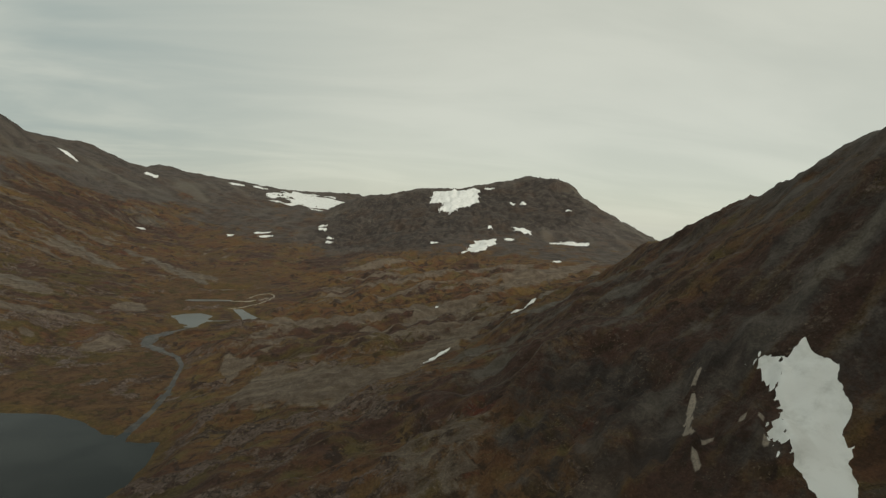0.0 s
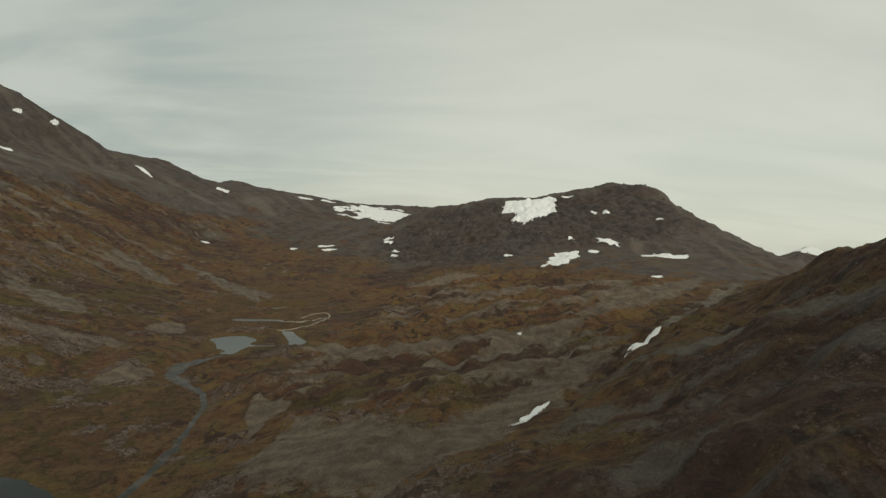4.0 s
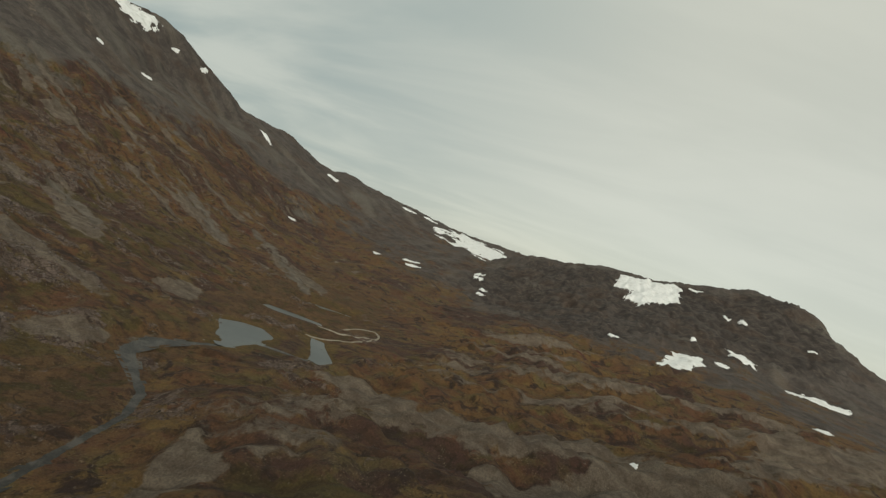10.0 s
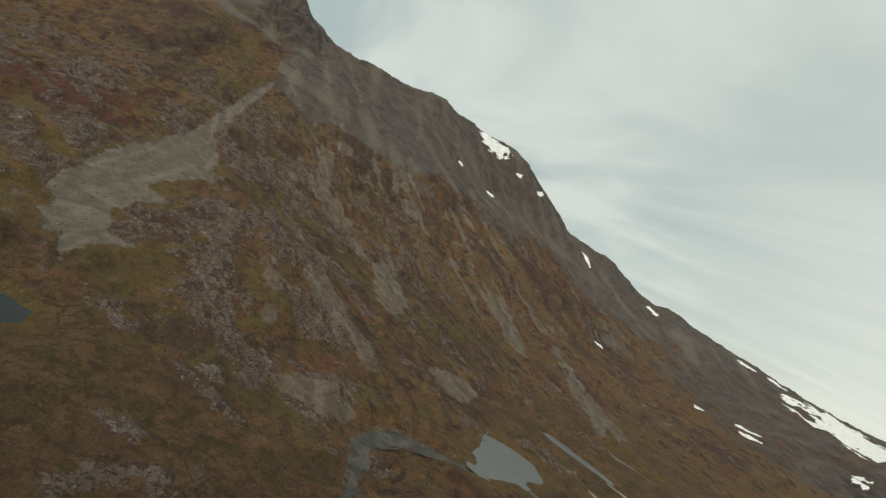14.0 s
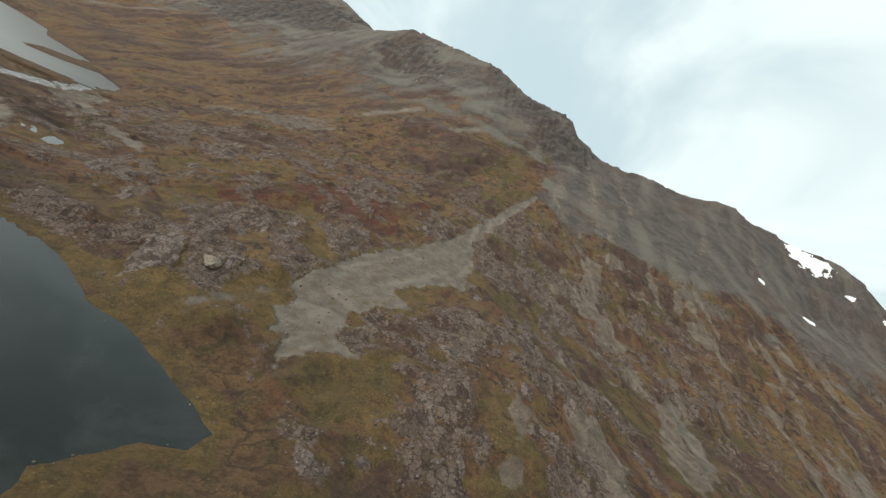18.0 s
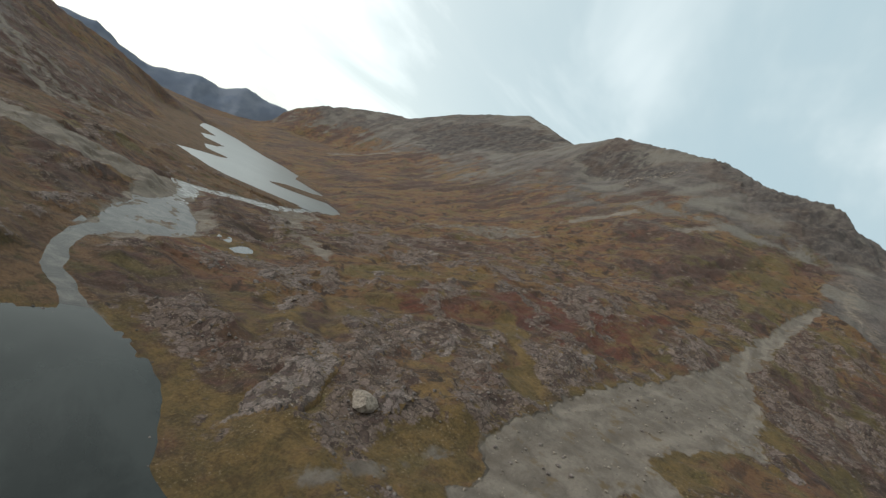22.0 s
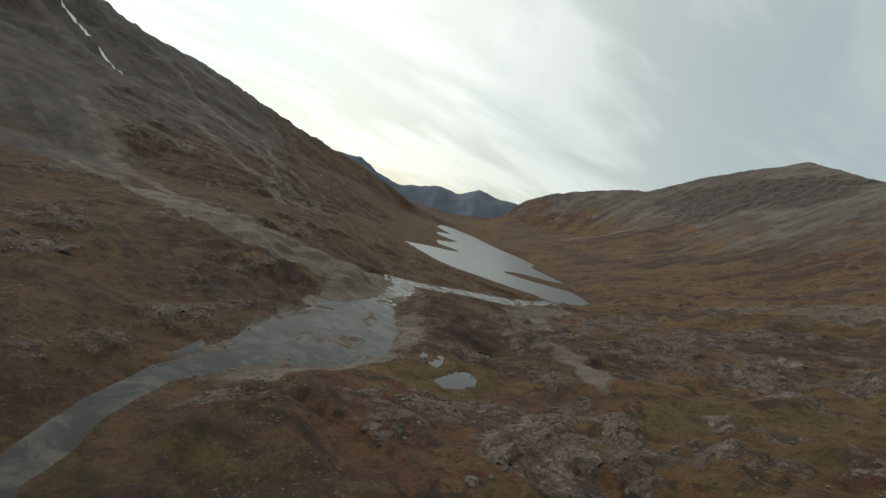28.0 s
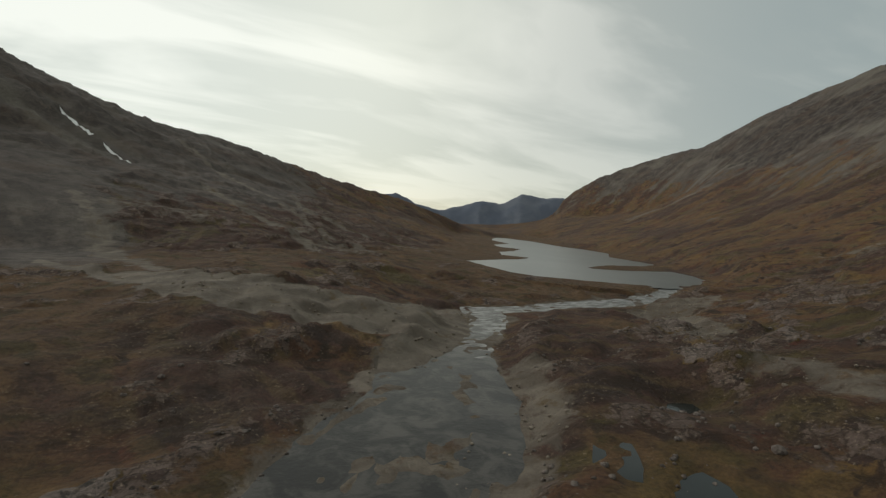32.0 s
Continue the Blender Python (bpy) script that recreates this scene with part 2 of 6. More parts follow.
def ground_material():
    m, N, L, b = material("autumn_tundra", 0.95)
    mid, fine = tex(N, L, 30, 6, 0.6, distort=0.8), tex(N, L, 6, 6, 0.68)
    tiny = tex(N, L, 1.3, 5, 0.7)
    # broad drifts of dark crowberry, rust-red birch scrub and ochre sedge; tone also carries painted shade
    drift = calc(N, L, "ADD", attr(N, "tone"), calc(N, L, "MULTIPLY", calc(N, L, "SUBTRACT", mid, 0.5), 1.3))
    heath = blend(N, L, band(N, L, drift, 0.15, 0.55), (0.074, 0.043, 0.034), (0.118, 0.063, 0.036))
    heath = blend(N, L, band(N, L, drift, 0.5, 1.05), heath, (0.138, 0.080, 0.037))
    heath = blend(N, L, band(N, L, tex(N, L, 42, 7, 0.64, distort=0.8), 0.52, 0.64), heath, blend(N, L, band(N, L, drift, 0.05, 0.45), (0.086, 0.058, 0.045), (0.166, 0.110, 0.044)))
    heath = blend(N, L, band(N, L, tex(N, L, 34, 7, 0.66, distort=0.4), 0.51, 0.65), heath, blend(N, L, band(N, L, drift, 0.05, 0.45), (0.072, 0.052, 0.040), (0.112, 0.090, 0.037)))
    heath = blend(N, L, band(N, L, tex(N, L, 60, 7, 0.66, distort=1.2), 0.60, 0.70), heath, (0.105, 0.036, 0.024))
    heath = blend(N, L, band(N, L, tex(N, L, 24, 7, 0.68, distort=0.8), 0.52, 0.62), heath, (0.040, 0.027, 0.023))
    # scattered near-black crowberry, also painted in for shadows missing among the humps
    heath = blend(N, L, band(N, L, tex(N, L, 10, 7, 0.66, distort=0.5), 0.55, 0.63, 0.0, 0.8), heath, (0.034, 0.026, 0.018))
    lush = calc(N, L, "ADD", attr(N, "olive"), calc(N, L, "MULTIPLY", calc(N, L, "SUBTRACT", tex(N, L, 18, 6, 0.62, distort=0.6), 0.5), 1.4))
    heath = blend(N, L, band(N, L, lush, 0.55, 0.85, 0.0, 0.8), heath, (0.084, 0.070, 0.026))
    ruddy = calc(N, L, "ADD", attr(N, "red"), calc(N, L, "MULTIPLY", calc(N, L, "SUBTRACT", tex(N, L, 16, 7, 0.66), 0.5), 2.4))
    heath = blend(N, L, band(N, L, ruddy, 0.55, 0.95, 0.0, 0.8), heath, (0.088, 0.030, 0.022))
    heath = blend(N, L, band(N, L, attr(N, "flow"), 0.08, 0.45, 0.0, 0.4), heath, (0.135, 0.098, 0.046))
    heath = blend(N, L, band(N, L, attr(N, "flow"), -0.08, -0.45, 0.0, 0.55), heath, (0.046, 0.030, 0.021))
    heath = blend(N, L, band(N, L, fine, 0.36, 0.52), blend(N, L, 0.4, heath, (0.024, 0.017, 0.011)), heath)
    heath = blend(N, L, band(N, L, tex(N, L, 2.4, 6, 0.72), 0.62, 0.70), heath, (0.17, 0.140, 0.105))
    # bog on the flats: rust and ochre, cut by dark wet cracks
    bog = blend(N, L, band(N, L, mid, 0.4, 0.62), (0.094, 0.057, 0.033), (0.134, 0.083, 0.043))
    bog = blend(N, L, band(N, L, tex(N, L, 16, 7, 0.65), 0.50, 0.62), bog, (0.072, 0.056, 0.024))
    bog = blend(N, L, band(N, L, fine, 0.38, 0.54), blend(N, L, 0.5, bog, (0.03, 0.02, 0.012)), bog)
    cell = N.new("ShaderNodeTexVoronoi")
    cell.feature = "DISTANCE_TO_EDGE"
    cell.inputs["Scale"].default_value = 1 / 17.0
    geo = N.new("ShaderNodeNewGeometry")
    warp = N.new("ShaderNodeVectorMath")
    warp.operation = "MULTIPLY_ADD"
    warp.inputs[1].default_value = (30, 30, 0)
    nz = N.new("ShaderNodeTexNoise")
    nz.inputs["Scale"].default_value, nz.inputs["Detail"].default_value = 1 / 24.0, 4
    L.new(geo.outputs["Position"], nz.inputs["Vector"])
    L.new(nz.outputs["Color"], warp.inputs[0])
    L.new(geo.outputs["Position"], warp.inputs[2])
    L.new(warp.outputs[0], cell.inputs["Vector"])
    wet = calc(N, L, "MULTIPLY", band(N, L, cell.outputs["Distance"], 0.01, 0.05, 1.0, 0.0), band(N, L, tex(N, L, 70, 4), 0.5, 0.6, 0.0, 0.6))
    bog = blend(N, L, wet, bog, (0.030, 0.022, 0.015))
    heath = blend(N, L, band(N, L, calc(N, L, "ADD", attr(N, "bog"), calc(N, L, "MULTIPLY", calc(N, L, "SUBTRACT", mid, 0.5), 0.9)), 0.35, 0.75), heath, bog)
    # olive and straw sedge on the damp belts by the shore and the fan
    sedge = blend(N, L, band(N, L, tex(N, L, 11, 7, 0.68), 0.4, 0.62), (0.090, 0.067, 0.027), (0.140, 0.096, 0.037))
    sedge = blend(N, L, band(N, L, fine, 0.36, 0.5), blend(N, L, 0.5, sedge, (0.05, 0.034, 0.016)), sedge)
    damp = calc(N, L, "ADD", attr(N, "sedge"), calc(N, L, "MULTIPLY", calc(N, L, "SUBTRACT", tex(N, L, 20, 7, 0.66, distort=0.5), 0.5), 1.5))
    heath = blend(N, L, band(N, L, damp, 0.4, 0.8), heath, sedge)
    stone, ledge = rock_colours(N, L)
    show = calc(N, L, "ADD", calc(N, L, "MULTIPLY", attr(N, "rock"), 0.98), calc(N, L, "MULTIPLY", calc(N, L, "SUBTRACT", ledge, 0.5), 1.8))
    show = calc(N, L, "ADD", show, calc(N, L, "MULTIPLY", calc(N, L, "SUBTRACT", mid, 0.5), 1.0))
    show = calc(N, L, "ADD", show, calc(N, L, "MULTIPLY", calc(N, L, "SUBTRACT", tex(N, L, 9, 8, 0.74, distort=0.5), 0.5), 2.8))
    col = blend(N, L, band(N, L, show, 0.50, 0.86), heath, stone)
    # dark rubble on the high sides, paler where stones run down the chutes
    rubble = tex(N, L, 34, 8, 0.66, (1.0, 1.0, 0.6), 0, 0.5)
    scree = blend(N, L, band(N, L, rubble, 0.36, 0.64), (0.056, 0.049, 0.046), (0.104, 0.092, 0.085))
    scree = blend(N, L, band(N, L, attr(N, "chute"), 0.3, 0.95), scree, (0.126, 0.119, 0.104))
    scree = blend(N, L, band(N, L, attr(N, "flow"), 0.0, 0.55, 0.0, 0.6), scree, (0.140, 0.130, 0.112))
    scree = blend(N, L, band(N, L, fine, 0.38, 0.56), blend(N, L, 0.3, scree, (0.018, 0.018, 0.017)), scree)
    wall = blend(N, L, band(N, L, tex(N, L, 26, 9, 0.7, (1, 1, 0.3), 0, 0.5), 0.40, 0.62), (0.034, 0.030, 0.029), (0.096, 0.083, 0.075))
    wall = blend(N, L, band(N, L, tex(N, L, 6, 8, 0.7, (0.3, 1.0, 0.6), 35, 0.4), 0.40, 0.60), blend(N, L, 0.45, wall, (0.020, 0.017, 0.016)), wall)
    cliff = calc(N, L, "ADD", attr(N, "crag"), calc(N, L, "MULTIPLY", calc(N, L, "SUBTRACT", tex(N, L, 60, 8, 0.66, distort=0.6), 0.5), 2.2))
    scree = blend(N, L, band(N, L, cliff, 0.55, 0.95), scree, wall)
    scree = blend(N, L, band(N, L, tex(N, L, 120, 6, 0.62), 0.50, 0.62), scree, blend(N, L, 0.3, scree, (0.080, 0.050, 0.032)))
    edge = calc(N, L, "ADD", attr(N, "scree"), calc(N, L, "MULTIPLY", calc(N, L, "SUBTRACT", tex(N, L, 70, 8, 0.64, (1, 1, 0.7), 0, 0.8), 0.5), 1.6))
    edge = calc(N, L, "ADD", edge, calc(N, L, "MULTIPLY", calc(N, L, "SUBTRACT", fine, 0.5), 0.7))
    col = blend(N, L, band(N, L, edge, 0.36, 0.64), col, scree)
    # worn tongues of beige earth and flat schist
    worn = blend(N, L, band(N, L, tex(N, L, 14, 7, 0.66), 0.34, 0.66), (0.100, 0.082, 0.066), (0.176, 0.150, 0.121))
    worn = blend(N, L, band(N, L, attr(N, "flow"), -0.1, 0.5, 0.0, 0.75), worn, (0.205, 0.178, 0.145))
    worn = blend(N, L, band(N, L, fine, 0.36, 0.52), blend(N, L, 0.3, worn, (0.05, 0.036, 0.024)), worn)
    edge = calc(N, L, "ADD", attr(N, "worn"), calc(N, L, "MULTIPLY", calc(N, L, "SUBTRACT", tex(N, L, 12, 7, 0.68, distort=0.6), 0.5), 1.6))
    col = blend(N, L, band(N, L, edge, 0.42, 0.70, 0.0, 0.92), col, worn)
    col = blend(N, L, band(N, L, attr(N, "vein"), 0.45, 0.7), col, (0.34, 0.31, 0.27))
    # cream lichen and dead grass in small flecks, thick in some hollows
    fleck = calc(N, L, "MULTIPLY", band(N, L, tex(N, L, 1.5, 7, 0.78), 0.57, 0.65), band(N, L, tex(N, L, 34, 5, 0.6, distort=0.6), 0.46, 0.62, 0.0, 0.75))
    col = blend(N, L, fleck, col, (0.300, 0.245, 0.175))
    col = blend(N, L, band(N, L, tiny, 0.40, 0.58), blend(N, L, 0.32, col, (0.014, 0.012, 0.010)), col)
    gravel = blend(N, L, band(N, L, tex(N, L, 8, 7, 0.66, (1, 1, 0.4)), 0.32, 0.68), (0.084, 0.074, 0.062), (0.130, 0.116, 0.098))
    gravel = blend(N, L, band(N, L, tex(N, L, 32, 6, 0.62, distort=0.8), 0.46, 0.62, 0.0, 0.7), gravel, (0.168, 0.152, 0.130))
    gravel = blend(N, L, band(N, L, attr(N, "flow"), 0.05, 0.50, 0.0, 0.5), gravel, (0.185, 0.167, 0.142))
    gravel = blend(N, L, band(N, L, attr(N, "flow"), -0.08, -0.50, 0.0, 0.4), gravel, (0.075, 0.062, 0.048))
    gravel = blend(N, L, band(N, L, tiny, 0.36, 0.56), blend(N, L, 0.25, gravel, (0.055, 0.050, 0.045)), gravel)
    gravel = blend(N, L, band(N, L, tex(N, L, 12, 7, 0.66), 0.57, 0.68, 0.0, 0.8), gravel, (0.092, 0.068, 0.036))
    edge = calc(N, L, "ADD", attr(N, "gravel"), calc(N, L, "MULTIPLY", calc(N, L, "SUBTRACT", tex(N, L, 12, 9, 0.68, distort=0.6), 0.5), 1.7))
    col = blend(N, L, band(N, L, edge, 0.36, 0.66), col, gravel)
    col = blend(N, L, 1.0, col, (1.005, 0.94, 0.89), "MULTIPLY")
    L.new(col, b.inputs["Base Color"])
    bump = N.new("ShaderNodeBump")
    bump.inputs["Strength"].default_value, bump.inputs["Distance"].default_value = 1.0, 1.5
    h = calc(N, L, "ADD", calc(N, L, "MULTIPLY", tex(N, L, 4.0, 7, 0.72), 1.3), calc(N, L, "MULTIPLY", show, 0.4))
    h = calc(N, L, "ADD", h, calc(N, L, "MULTIPLY", rubble, 0.6))
    h = calc(N, L, "ADD", h, calc(N, L, "MULTIPLY", ledge, 0.8))
    L.new(calc(N, L, "MULTIPLY", band(N, L, calc(N, L, "MAXIMUM", attr(N, "scree"), attr(N, "gravel")), 0.4, 0.8, 1.0, 0.35), h), bump.inputs["Height"])
    L.new(bump.outputs[0], b.inputs["Normal"])
    return m


def bedrock_material():
    m, N, L, b = material("lichened_bedrock", 0.92)
    col, ledge = rock_colours(N, L)
    geo = N.new("ShaderNodeNewGeometry")
    up = N.new("ShaderNodeSeparateXYZ")
    L.new(geo.outputs["Normal"], up.inputs[0])
    moss = calc(N, L, "ADD", band(N, L, tex(N, L, 6, 7, 0.7), 0.4, 0.7), calc(N, L, "MULTIPLY", attr(N, "rim"), 0.9))
    col = blend(N, L, band(N, L, moss, 0.75, 1.0), col, (0.105, 0.066, 0.026))
    col = blend(N, L, band(N, L, tex(N, L, 1.1, 6, 0.72), 0.40, 0.56), blend(N, L, 0.45, col, (0.02, 0.018, 0.015)), col)
    L.new(col, b.inputs["Base Color"])
    bump = N.new("ShaderNodeBump")
    bump.inputs["Strength"].default_value, bump.inputs["Distance"].default_value = 0.9, 0.6
    L.new(calc(N, L, "ADD", tex(N, L, 1.8, 7, 0.72), ledge), bump.inputs["Height"])
    L.new(bump.outputs[0], b.inputs["Normal"])
    return m


def water_material(name, deep, pale, rough_value, ripple, size, spread=45, stretch_by=None, gloss=0.5):
    m, N, L, b = material(name, rough_value)
    b.inputs["Specular IOR Level"].default_value = gloss
    b.inputs["IOR"].default_value = 1.33
    bump = N.new("ShaderNodeBump")
    bump.inputs["Strength"].default_value, bump.inputs["Distance"].default_value = ripple, 0.3
    L.new(tex(N, L, size, 4, 0.65), bump.inputs["Height"])
    L.new(bump.outputs[0], b.inputs["Normal"])
    L.new(blend(N, L, band(N, L, tex(N, L, spread, 7, 0.66, stretch_by, 35, 0.5), 0.42, 0.64), deep, pale), b.inputs["Base Color"])
    return m


def snow_material():
    m, N, L, b = material("old_snow", 0.7)
    dirt = tex(N, L, 14, 5, 0.65)
    L.new(blend(N, L, band(N, L, dirt, 0.45, 0.8), (0.74, 0.75, 0.74), (0.48, 0.48, 0.46)), b.inputs["Base Color"])
    bump = N.new("ShaderNodeBump")
    bump.inputs["Strength"].default_value, bump.inputs["Distance"].default_value = 0.5, 0.6
    L.new(tex(N, L, 5, 4), bump.inputs["Height"])
    L.new(bump.outputs[0], b.inputs["Normal"])
    return m


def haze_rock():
    """Rock far off beyond the lake, its slate blue painted in as haze."""
    m, N, L, b = material("hazed_rock", 1.0)
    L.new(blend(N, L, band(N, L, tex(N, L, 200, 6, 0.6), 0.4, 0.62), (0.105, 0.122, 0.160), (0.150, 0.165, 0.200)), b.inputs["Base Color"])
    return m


GROUND = ground_material()
# the tarn's paler mottling is cloud reflection painted into its base colour
WATER = water_material("tarn_water", (0.008, 0.011, 0.010), (0.020, 0.024, 0.022), 0.10, 0.10, 3.0, 60, None, 0.32)
LAKE_WATER = water_material("wind_ruffled_water", (0.06, 0.066, 0.062), (0.085, 0.09, 0.085), 0.30, 0.3, 4.0, 120, None, 0.9)
STREAM_WATER = water_material("shallow_water", (0.030, 0.028, 0.025), (0.080, 0.072, 0.063), 0.30, 0.4, 1.4, 12, None, 0.24)
WHITE_WATER = water_material("rapids", (0.050, 0.048, 0.044), (0.27, 0.27, 0.26), 0.42, 0.8, 1.2, 4, (0.35, 1.0, 1.0))
RIVER_WATER = water_material("stony_shallows", (0.018, 0.018, 0.018), (0.062, 0.058, 0.053), 0.30, 0.3, 1.6, 11, None, 0.2)
SNOW = snow_material()
BEDROCK = bedrock_material()
HAZED_FAR_ROCK = haze_rock()

